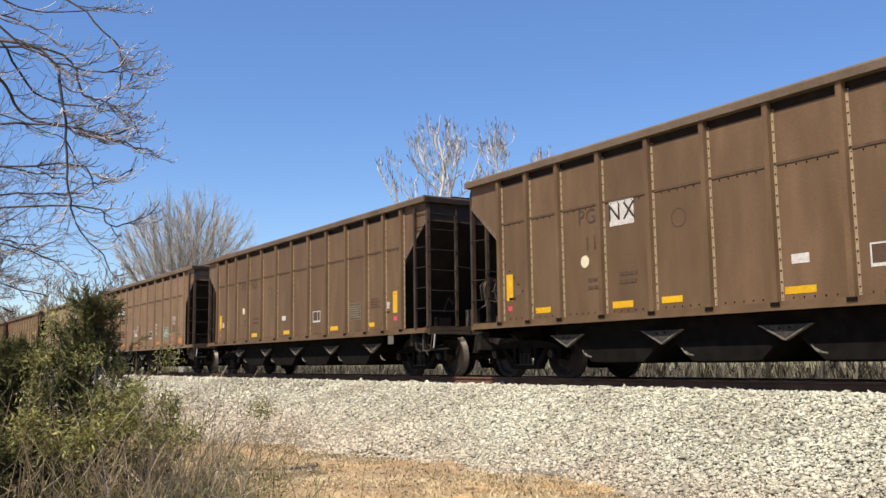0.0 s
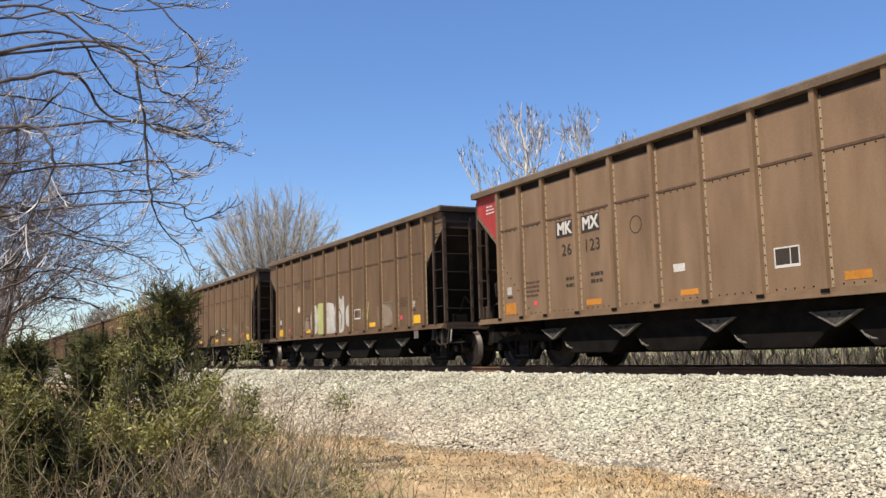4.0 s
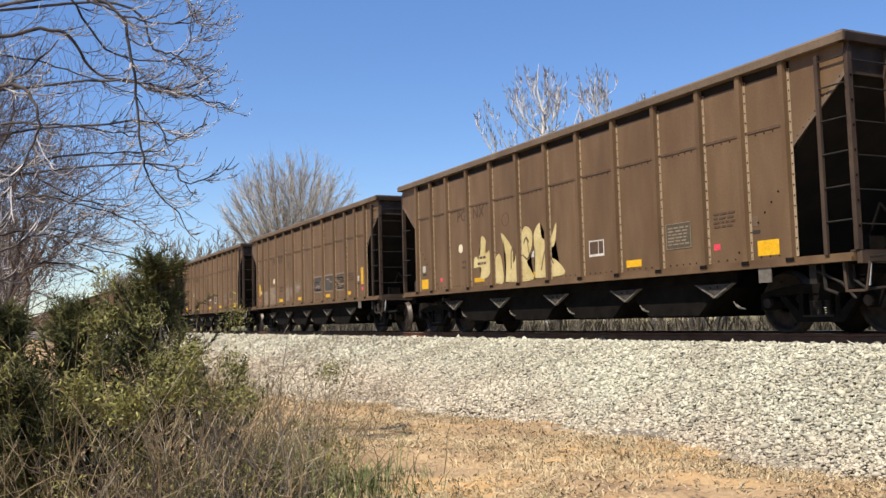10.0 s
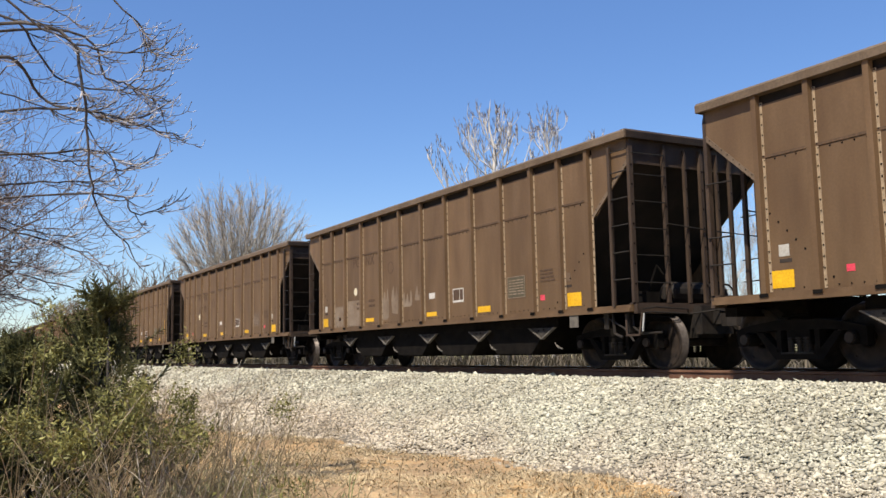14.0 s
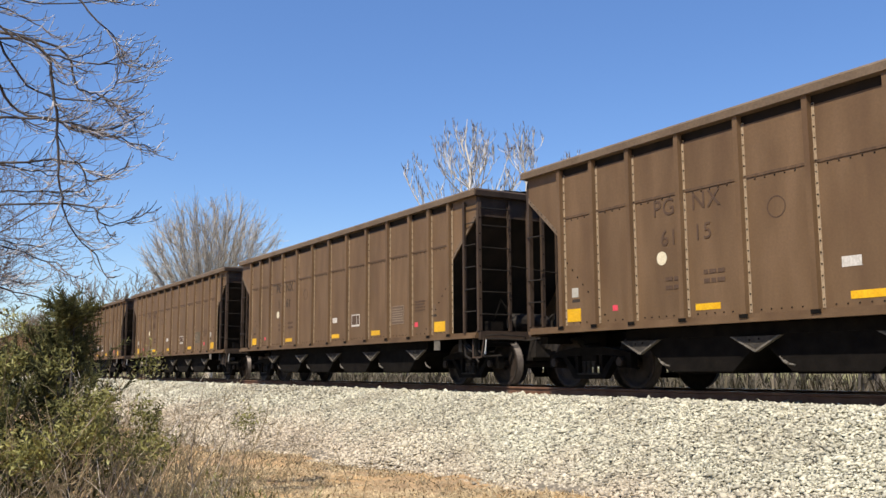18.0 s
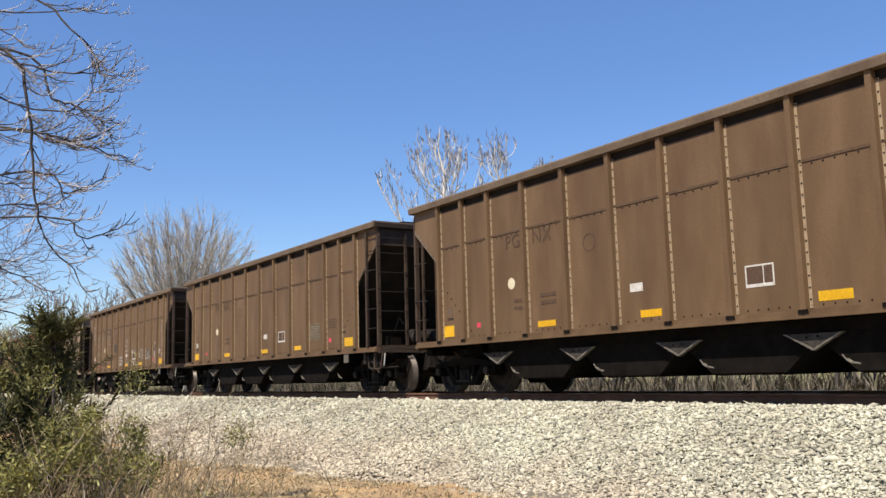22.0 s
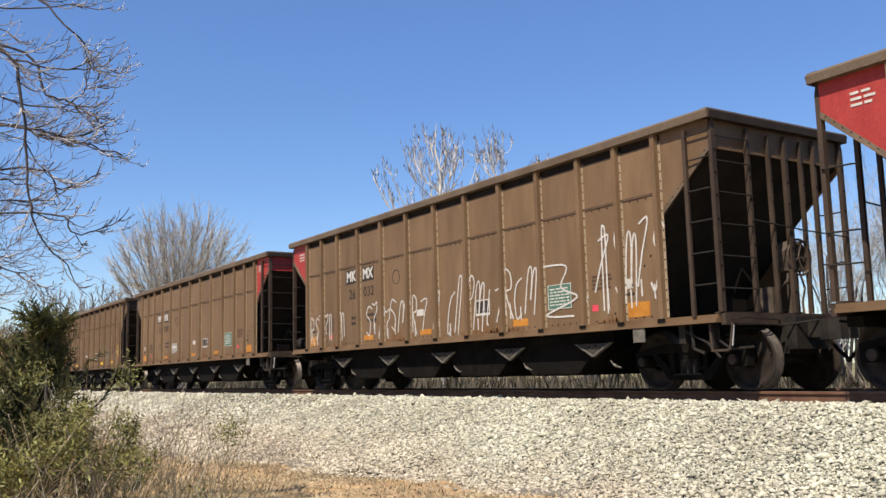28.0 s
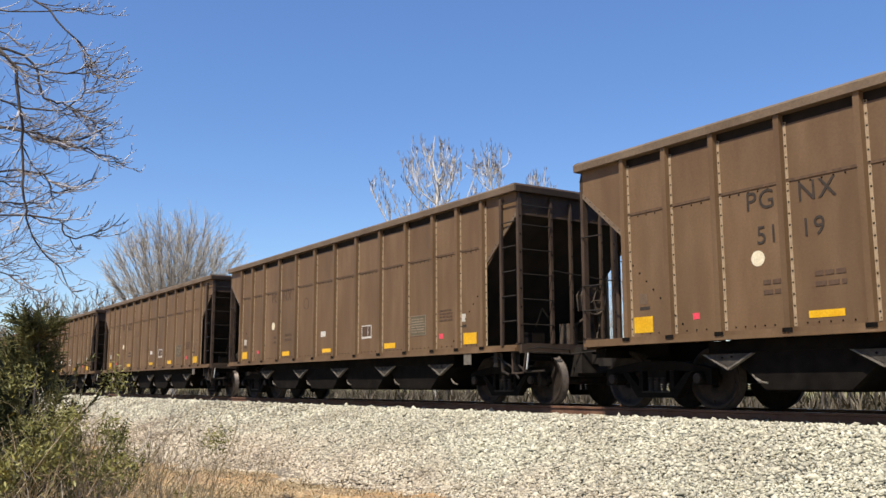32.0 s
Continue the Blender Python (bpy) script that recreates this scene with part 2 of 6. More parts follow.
dust_spray = material("faded_spray", [(0.178, 0.130, 0.089), (0.244, 0.192, 0.141)], 0.8, 0, 2.5, 40, 0.02)
faint_spray = material("nearly_faded_spray", [(0.150, 0.106, 0.070), (0.215, 0.168, 0.122)], 0.8, 0, 2.5, 40, 0.02)
charcoal_spray = material("charcoal_spray", [(0.037, 0.033, 0.030), (0.067, 0.063, 0.056)], 0.7, 0, 3, 40, 0.02)
hot_pink = material("pink_sticker", [(0.555, 0.044, 0.074), (0.629, 0.067, 0.096)], 0.5, 0, 8, 40, 0.02)
bark = material("grey_brown_bark", [(0.026, 0.022, 0.021), (0.110, 0.098, 0.090)], 0.95, 0, 8, 60, 0.6, (1, 1, 0.3))
twig_mat = material("pale_grey_twig", [(0.17, 0.16, 0.15), (0.68, 0.66, 0.63)], 0.9, 0, 3, 50, 0.2)
# sunlit and shaded sides painted in as pale and dark twigs
hung_twig = twig_material("sunlit_and_shaded_twig", (0.020, 0.018, 0.020), (0.62, 0.60, 0.60), 0.50)
pale_bark = twig_material("whitish_bark", (0.30, 0.27, 0.24), (0.70, 0.66, 0.60), 0.4)
dark_tip = twig_material("dark_twig_tip", (0.060, 0.048, 0.050), (0.34, 0.31, 0.29), 0.62)
straw_twig = twig_material("straw_coloured_twig", (0.17, 0.145, 0.115), (0.62, 0.565, 0.48), 0.45)
weed_brown = material("dead_weed_stem", [(0.1238, 0.0937, 0.0542), (0.3406, 0.2804, 0.1703)], 0.9, 0, 6, 60, 0.2, island=0.35)
straw_cane = material("straw_brown_cane", [(0.24, 0.175, 0.105), (0.52, 0.40, 0.26)], 0.9, 0, 6, 60, 0.2, island=0.4)
brown_twig = material("brown_twig", [(0.085, 0.065, 0.055), (0.19, 0.15, 0.13)], 0.9, 0, 3, 50, 0.2)
cedar_green = material("cedar_spray", [(0.046, 0.050, 0.016), (0.135, 0.130, 0.046)], 0.8, 0, 4, 60, 0.2, island=0.4)
leaf_green = material("evergreen_leaf", [(0.0760, 0.0800, 0.0208), (0.2359, 0.2207, 0.0648)], 0.55, 0, 5, 60, 0.1, island=0.4, spec=0.3)
straw = material("dry_grass_blade", [(0.340, 0.255, 0.141), (0.562, 0.451, 0.274)], 0.9, 0, 3, 60, 0.1, island=0.3)
grass = material("spring_grass_blade", [(0.0737, 0.0979, 0.0296), (0.1575, 0.1663, 0.0704)], 0.8, 0, 3, 60, 0.1, island=0.3)
brush_far = material("far_brush", [(0.0409, 0.0384, 0.0238), (0.0732, 0.0608, 0.0436), (0.1271, 0.1104, 0.0858)], 0.95, 0, 0.9, 10, 0.2, island=0.5)
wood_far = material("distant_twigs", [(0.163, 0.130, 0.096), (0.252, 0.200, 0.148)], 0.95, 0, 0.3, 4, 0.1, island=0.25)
post_wood = material("weathered_post", [(0.148, 0.126, 0.104), (0.222, 0.192, 0.163)], 0.9, 0, 5, 40, 0.3)


def earth_material():
    m = material("dry_earth", [(0.215, 0.142, 0.080), (0.325, 0.225, 0.125), (0.435, 0.305, 0.165)], 0.95, 0, 1.6, 24, 0.9, grain=0.3)
    n, link = m.node_tree.nodes, m.node_tree.links.new
    hsv = n["Hue/Saturation/Value"] if "Hue/Saturation/Value" in n else [q for q in n if q.type == "HUE_SAT"][0]
    b = n["Principled BSDF"]
    tc = [q for q in n if q.type == "TEX_COORD"][0]
    nz = n.new("ShaderNodeTexNoise")
    nz.inputs["Scale"].default_value, nz.inputs["Detail"].default_value = 0.06, 4
    link(tc.outputs["Object"], nz.inputs["Vector"])
    # pasture beyond the line
    sep = n.new("ShaderNodeSeparateXYZ")
    link(tc.outputs["Object"], sep.inputs[0])
    far = n.new("ShaderNodeMapRange")
    far.inputs["From Min"].default_value, far.inputs["From Max"].default_value = 13.0, 17.0
    link(sep.outputs["Y"], far.inputs["Value"])
    ramp = n.new("ShaderNodeValToRGB")
    ramp.color_ramp.elements[0].position, ramp.color_ramp.elements[1].position = 0.4, 0.62
    ramp.color_ramp.elements[0].color, ramp.color_ramp.elements[1].color = (0.13, 0.14, 0.05, 1), (0.27, 0.21, 0.11, 1)
    link(nz.outputs["Fac"], ramp.inputs["Fac"])
    mix = n.new("ShaderNodeMix")
    mix.data_type = "RGBA"
    link(far.outputs[0], mix.inputs["Factor"])
    sand = n.new("ShaderNodeTexNoise")
    sand.inputs["Scale"].default_value, sand.inputs["Detail"].default_value = 0.55, 6
    link(tc.outputs["Object"], sand.inputs["Vector"])
    worn = n.new("ShaderNodeMapRange")
    worn.inputs["From Min"].default_value, worn.inputs["From Max"].default_value = 0.47, 0.60
    link(sand.outputs["Fac"], worn.inputs["Value"])
    bare = n.new("ShaderNodeMix")
    bare.data_type = "RGBA"
    link(worn.outputs[0], bare.inputs["Factor"])
    link(hsv.outputs[0], bare.inputs["A"])
    bare.inputs["B"].default_value = (0.50, 0.315, 0.135, 1)
    link(bare.outputs["Result"], mix.inputs["A"])
    link(ramp.outputs[0], mix.inputs["B"])
    link(mix.outputs["Result"], b.inputs["Base Color"])
    return m


earth = earth_material()

# ---- mesh helpers ----


def part(name, bm, mat, parent=None, label="", kind="", smooth=False):
    """Links a bmesh as one mesh object under a thing or under a part."""
    me = bpy.data.meshes.new(name)
    bm.to_mesh(me)
    bm.free()
    for m in mat if isinstance(mat, (list, tuple)) else [mat]:
        me.materials.append(m)
    if smooth:
        me.polygons.foreach_set("use_smooth", [True] * len(me.polygons))
    ob = new(name, me)
    if parent is not None:
        ob.parent = parent
    return tagged(ob, label, kind=kind)


def mesh_part(name, verts, faces, mat, parent=None, label="", kind="", smooth=False, mats=None):
    """The same from arrays of corners and of faces (all of one size)."""
    me = bpy.data.meshes.new(name)
    verts, faces = np.asarray(verts, dtype=np.float32), np.asarray(faces, dtype=np.int32)
    k = faces.shape[1]
    me.vertices.add(len(verts))
    me.vertices.foreach_set("co", verts.ravel())
    me.loops.add(faces.size)
    me.loops.foreach_set("vertex_index", faces.ravel())
    me.polygons.add(len(faces))
    me.polygons.foreach_set("loop_start", np.arange(0, faces.size, k, dtype=np.int32))
    for m in mat if isinstance(mat, (list, tuple)) else [mat]:
        me.materials.append(m)
    if mats is not None:
        me.polygons.foreach_set("material_index", np.asarray(mats, dtype=np.int32))
    if smooth:
        me.polygons.foreach_set("use_smooth", np.ones(len(faces), dtype=bool))
    me.update(calc_edges=True)
    ob = new(name, me)
    if parent is not None:
        ob.parent = parent
    return tagged(ob, label, kind=kind)


def box(bm, x0, x1, y0, y1, z0, z1, mi=0):
    x0, x1 = min(x0, x1), max(x0, x1)
    y0, y1 = min(y0, y1), max(y0, y1)
    v = [bm.verts.new(p) for p in ((x0, y0, z0), (x1, y0, z0), (x1, y1, z0), (x0, y1, z0), (x0, y0, z1), (x1, y0, z1), (x1, y1, z1), (x0, y1, z1))]
    for q in ((3, 2, 1, 0), (4, 5, 6, 7), (0, 1, 5, 4), (1, 2, 6, 5), (2, 3, 7, 6), (3, 0, 4, 7)):
        bm.faces.new([v[i] for i in q]).material_index = mi
    return v


def prism(bm, outline, y0, y1, mi=0, axis="y"):
    """Extrudes an outline of (a, b) along an axis: (x, z) along y, (y, z) along x or (x, y) along z."""
    def put(a, b, c):
        return (a, c, b) if axis == "y" else (c, a, b) if axis == "x" else (a, b, c)
    v0 = [bm.verts.new(put(a, b, y0)) for a, b in outline]
    v1 = [bm.verts.new(put(a, b, y1)) for a, b in outline]
    k = len(outline)
    for f in ([*v0], [*reversed(v1)]):
        bm.faces.new(f).material_index = mi
    for i in range(k):
        bm.faces.new((v0[i], v1[i], v1[(i + 1) % k], v0[(i + 1) % k])).material_index = mi


def rod(bm, a, b, r, sides=6, mi=0, r2=None):
    a, b = Vector(a), Vector(b)
    d = (b - a).normalized()
    s = d.orthogonal().normalized()
    t = d.cross(s)
    r2 = r if r2 is None else r2
    rings = []
    for p, q in ((a, r), (b, r2)):
        rings.append([bm.verts.new(p + (s * math.cos(u) + t * math.sin(u)) * q) for u in (2 * math.pi * i / sides for i in range(sides))])
    for i in range(sides):
        j = (i + 1) % sides
        bm.faces.new((rings[0][i], rings[0][j], rings[1][j], rings[1][i])).material_index = mi
    bm.faces.new(list(reversed(rings[0]))).material_index = mi
    bm.faces.new(rings[1]).material_index = mi


def pipe(bm, points, r, sides=6, mi=0):
    for a, b in zip(points, points[1:]):
        rod(bm, a, b, r, sides, mi)


def wheel_rings(bm, rings, sides=28, mi=None):
    """A body of revolution about the y axis: rings of (radius, y)."""
    loops = []
    for r, y in rings:
        loops.append([bm.verts.new((r * math.sin(2 * math.pi * i / sides), y, r * math.cos(2 * math.pi * i / sides))) for i in range(sides)])
    for k in range(len(loops) - 1):
        for i in range(sides):
            j = (i + 1) % sides
            f = bm.faces.new((loops[k][i], loops[k][j], loops[k + 1][j], loops[k + 1][i]))
            f.material_index = mi[k] if mi else 0
            f.smooth = True
    bm.faces.new(loops[0])
    bm.faces.new(list(reversed(loops[-1])))


# ---- ground ----


def ground_height(x, y):
    """Level by the camera, rising over the line to the pasture behind it."""
    h = np.where(y < 12, 0.0, np.clip((y - 12) / 4, 0, 1) * 0.62)
    h = h + np.clip((y - 18) / 60, 0, 1) * 0.45
    near = np.clip(1 - np.abs(y - 2) / 12, 0, 1)
    h = h + near * (0.05 * np.sin(x * 0.7 + 1.1 * y) + 0.035 * np.sin(2.1 * x - 1.7 * y) + 0.02 * np.sin(5.3 * x + 4.1 * y))
    return h


def axis_steps(lo, a, b, hi, step):
    inner = list(np.arange(a, b + 1e-6, step))
    left, right, d = [], [], step
    x = a
    while x > lo:
        d *= 1.25
        x -= d
        left.append(x)
    x, d = b, step
    while x < hi:
        d *= 1.25
        x += d
        right.append(x)
    return np.array(left[::-1] + inner + right)


def grid_faces(nx, ny):
    i, j = np.meshgrid(np.arange(nx - 1), np.arange(ny - 1), indexing="ij")
    a = (i * ny + j).ravel()
    return np.stack([a, a + ny, a + ny + 1, a + 1], -1)


gx, gy = axis_steps(-2500, -26, 4, 2500, 0.16), axis_steps(-2500, -2, 9, 2500, 0.16)
GX, GY = np.meshgrid(gx, gy, indexing="ij")
GZ = ground_height(GX, GY)
rng = np.random.default_rng(3)
inner = (GX > -27) & (GX < 5) & (GY > -3) & (GY < 10)
GZ = GZ + inner * rng.normal(0, 0.010, GX.shape)
mesh_part("ground", np.stack([GX, GY, GZ], -1).reshape(-1, 3), grid_faces(len(gx), len(gy)), earth, None, "dry tan earth with worn grass beside the ballast", "structure", True)

# ---- ballast bank, ties and rails ----
BANK = [(6.95, -0.12), (7.2, 0.02), (9.7, 1.055), (10.2, 1.06), (10.62, 1.02), (11.0, 1.0), (12.1, 1.0), (12.5, 1.06), (13.0, 1.08), (13.5, 1.04), (15.2, 0.35), (15.6, 0.1)]


def foot(x):
    """How far the bank's toe spreads out towards the brush (0 to 1.6 m)."""
    return np.clip((-12.0 - x) * 0.24, 0, 1.6)


def spread(x, y):
    return np.where(y < 9.7, 9.7 - (9.7 - y) * (2.5 + foot(x)) / 2.5, y)


bxs = axis_steps(-800, -60, 4, 150, 0.8)
BY, BZ = [], []
for (y0, z0), (y1, z1) in zip(BANK, BANK[1:]):
    k = max(1, int((y1 - y0) / 0.25))
    BY += [y0 + (y1 - y0) * i / k for i in range(k)]
    BZ += [z0 + (z1 - z0) * i / k for i in range(k)]
BX2, BY2 = np.meshgrid(bxs, np.array(BY), indexing="ij")
BZ2 = np.broadcast_to(np.array(BZ), BX2.shape) - 0.055 + rng.normal(0, 0.012, BX2.shape)
BY2 = spread(BX2, BY2) + np.where(BY2 < 7.6, 0.16 * np.sin(BX2 * 0.9) + 0.12 * np.sin(BX2 * 2.3 + 1), 0)
ballast = mesh_part("ballast_bank", np.stack([BX2, BY2, BZ2], -1).reshape(-1, 3), grid_faces(len(bxs), len(BY)), bed, None, "sloping bank of pale grey crushed stone under the track", "structure", True)


def scatter_stones(count, x0, x1, y0, y1, size, seed, loose=0.0):
    """Angular crushed stones bedded on the bank: deformed cubes, eight corners each."""
    g = np.random.default_rng(seed)
    x, y = g.uniform(x0, x1, count), g.uniform(y0, y1, count)
    z = np.interp(y, [p[0] for p in BANK], [p[1] for p in BANK])
    edge = 7.15 + 0.16 * np.sin(x * 0.9) + 0.12 * np.sin(x * 2.3 + 1)
    keep = y > edge - g.exponential(0.10 + loose, count)
    x, y, z = x[keep], y[keep], np.maximum(z[keep], 0.0)
    y = spread(x, y)
    n = len(x)
    s = size * np.exp(g.normal(0, 0.36, n))
    corner = np.array([(1, 0, 0), (0, 1, 0), (-1, 0, 0), (0, -1, 0), (0, 0, 1), (0, 0, -1)], float)
    v = corner[None] * g.uniform(0.75, 1.15, (n, 6, 1)) + g.uniform(-0.38, 0.38, (n, 6, 3))
    v *= np.stack([g.uniform(0.9, 1.6, n), g.uniform(0.65, 1.1, n), g.uniform(0.35, 0.8, n)], -1)[:, None]
    # mostly lying flat, turned any way, some tipped up
    a, tip, way = g.uniform(0, 2 * math.pi, n), g.normal(0, 0.42, n), g.uniform(0, 2 * math.pi, n)
    c, d = np.cos(a), np.sin(a)
    v = np.stack([c[:, None] * v[..., 0] - d[:, None] * v[..., 1], d[:, None] * v[..., 0] + c[:, None] * v[..., 1], v[..., 2]], -1)
    ax = np.stack([np.cos(way), np.sin(way), 0 * way], -1)[:, None]
    ct, st = np.cos(tip)[:, None, None], np.sin(tip)[:, None, None]
    v = v * ct + np.cross(np.broadcast_to(ax, v.shape), v) * st + ax * (v * ax).sum(-1, keepdims=True) * (1 - ct)
    v *= (s / 2)[:, None, None]
    v += np.stack([x, y, z + g.uniform(-0.8, 0.5, n) * s * 0.5], -1)[:, None]
    q = np.array([(0, 1, 4), (1, 2, 4), (2, 3, 4), (3, 0, 4), (1, 0, 5), (2, 1, 5), (3, 2, 5), (0, 3, 5)])
    f = (q[None] + 6 * np.arange(n)[:, None, None]).reshape(-1, 3)
    return v.reshape(-1, 3), f


near_v, near_f = scatter_stones(155000, -20, -2.5, 6.9, 10.4, 0.045, 11, 0.03)
mesh_part("crushed_stone", near_v, near_f, stone, ballast, "", "stuff")
far_v, far_f = scatter_stones(76000, -46, -20, 6.9, 10.4, 0.060, 12)
mesh_part("crushed_stone", far_v, far_f, stone, ballast, "", "stuff")
last_v, last_f = scatter_stones(16000, -95, -46, 6.9, 10.4, 0.11, 15)
mesh_part("crushed_stone", last_v, last_f, stone, ballast, "", "stuff")
side_v, side_f = scatter_stones(9000, -2.5, 12, 6.9, 10.55, 0.09, 13)
mesh_part("crushed_stone", side_v, side_f, stone, ballast, "", "stuff")
mid_v, mid_f = scatter_stones(16000, -60, 5, 10.5, 15.3, 0.105, 14)
mesh_part("crushed_stone", mid_v, mid_f, stone, ballast, "", "stuff")

track = tagged(new("railway_track"), "single track of rusty rails on wooden ties", "railway track", "", "structure")
for side in (-1, 1):
    bm = bmesh.new()
    y = TRACK + side * 0.755
    prism(bm, [(y - 0.07, RAIL - 0.175), (y + 0.07, RAIL - 0.175), (y + 0.07, RAIL - 0.16), (y + 0.012, RAIL - 0.14), (y + 0.012, RAIL - 0.045), (y + 0.036, RAIL - 0.035),
               (y + 0.036, RAIL - 0.006), (y + 0.026, RAIL), (y - 0.026, RAIL), (y - 0.036, RAIL - 0.006), (y - 0.036, RAIL - 0.035), (y - 0.012, RAIL - 0.045), (y - 0.012, RAIL - 0.14), (y - 0.07, RAIL - 0.16)], -780, 140, 0, "x")
    bm.faces.ensure_lookup_table()
    for f in bm.faces:
        if f.calc_center_median().z > RAIL - 0.002:
            f.material_index = 1
    part("rail", bm, [rail_rust, rail_top], track)
bm = bmesh.new()
box(bm, -0.115, 0.115, -1.3, 1.3, -0.18, 0)
tie_mesh = bpy.data.meshes.new("tie")
bm.to_mesh(tie_mesh)
bm.free()
tie_mesh.materials.append(tie_wood)
for i in range(180):
    t = new("tie", tie_mesh)
    t.parent = track
    t.location = (6 - i * 0.54, TRACK, RAIL - 0.172 - 0.004 * (i % 3))

# ---- hopper cars ----
PITCH = 16.2
HALF = 7.25
POSTS = [-6.24, -5.37, -4.48, -3.40, -2.27, -1.13, 0.0, 1.13, 2.27, 3.40, 4.48, 5.36, 6.20]
SKIN = 1.535          # half the width over the side sheets
BELT = 2.95           # lap of the two side sheets


def rivet(bm, x, y, z, s, r=0.011, mi=0):
    """A low rivet head on a side sheet (s: which side)."""
    v = [bm.verts.new((x + a * r, y, z + b * r)) for a, b in ((-1, -1), (1, -1), (1, 1), (-1, 1))]
    w = [bm.verts.new((x + a * r * 0.55, y + s * 0.011, z + b * r * 0.55)) for a, b in ((-1, -1), (1, -1), (1, 1), (-1, 1))]
    for i in range(4):
        j = (i + 1) % 4
        bm.faces.new((v[i], v[j], w[j], w[i])).material_index = mi
    bm.faces.new(w).material_index = mi


def side_panel(car, x0, x1, s):
    bm = bmesh.new()
    box(bm, x0, x1, s * (SKIN - 0.03), s * SKIN, 1.08, BELT + 0.02)
    box(bm, x0, x1, s * (SKIN - 0.02), s * (SKIN + 0.007), BELT + 0.0205, 3.705)
    box(bm, x0, x1, s * (SKIN + 0.0005), s * (SKIN + 0.012), BELT - 0.004, BELT + 0.032, 2)
    if s < 0:
        k = max(3, int((x1 - x0) / 0.15))
        for i in range(k):
            rivet(bm, x0 + (i + 0.5) * (x1 - x0) / k, s * SKIN, BELT - 0.038, s, 0.011, 1)
            rivet(bm, x0 + (i + 0.5) * (x1 - x0) / k, s * SKIN, 1.125, s, 0.010, 1)
        # where the floor's slope is riveted on
        for i in range(40):
            x = 4.5 + i * 0.135
            for e in (-1, 1):
                if x0 < e * x < x1 and 1.2 < x - 3.95 < 2.4:
                    rivet(bm, e * x, s * SKIN, x - 3.95, s, 0.014, 1)
    return part("side_panel", bm, [paint_brown, shaded_grime, seam_brown], car)


def corner_panel(car, e, s):
    bm = bmesh.new()
    prism(bm, [(e * 6.30, 2.62), (e * 7.21, 3.40), (e * 7.21, 3.844), (e * 6.30, 3.844)], s * (SKIN - 0.02), s * SKIN)
    for i in range(8):
        u = (i + 0.5) / 8
        rivet(bm, e * (6.33 + 0.86 * u), s * SKIN, 2.71 + 0.74 * u, s, 0.014, 1)
    prism(bm, [(e * 6.30, 2.62), (e * 7.21, 3.40), (e * 7.21, 3.49), (e * 6.30, 2.71)], s * SKIN, s * (SKIN + 0.008), 2)
    ob = part("corner_panel", bm, [paint_brown, shaded_grime, paint_cap], car)
    ob["corner"] = 1
    return ob


def side_post(car, x, s):
    bm = bmesh.new()
    prism(bm, [(x - 0.055, SKIN * s), (x - 0.042, s * 1.612), (x + 0.042, s * 1.612), (x + 0.055, SKIN * s)], 1.03, 3.844, 0, "z")
    box(bm, x + 0.055, x + 0.098, s * (SKIN - 0.002), s * (SKIN + 0.008), 1.09, 3.735, 1)
    if s < 0:
        for i in range(18):
            rivet(bm, x + 0.078, s * (SKIN + 0.008), 1.2 + i * 0.148, s, 0.011, 2)
        box(bm, x - 0.075, x + 0.075, s * 1.616, s * 1.612, 1.02, 1.075, 2)
    return part("side_post", bm, [paint_brown, paint_dust, shaded_grime], car)


def far_side(car):
    """The side away from the camera: one sheet with its row of posts."""
    bm = bmesh.new()
    box(bm, POSTS[0], POSTS[-1], SKIN - 0.03, SKIN, 1.08, 3.735)
    part("side_sheet", bm, paint_brown, car)
    bm = bmesh.new()
    for x in POSTS:
        prism(bm, [(x - 0.055, SKIN + 0.001), (x - 0.042, 1.612), (x + 0.042, 1.612), (x + 0.055, SKIN + 0.001)], 1.03, 3.844, 0, "z")
    part("far_side_post", bm, paint_brown, car, "", "stuff")


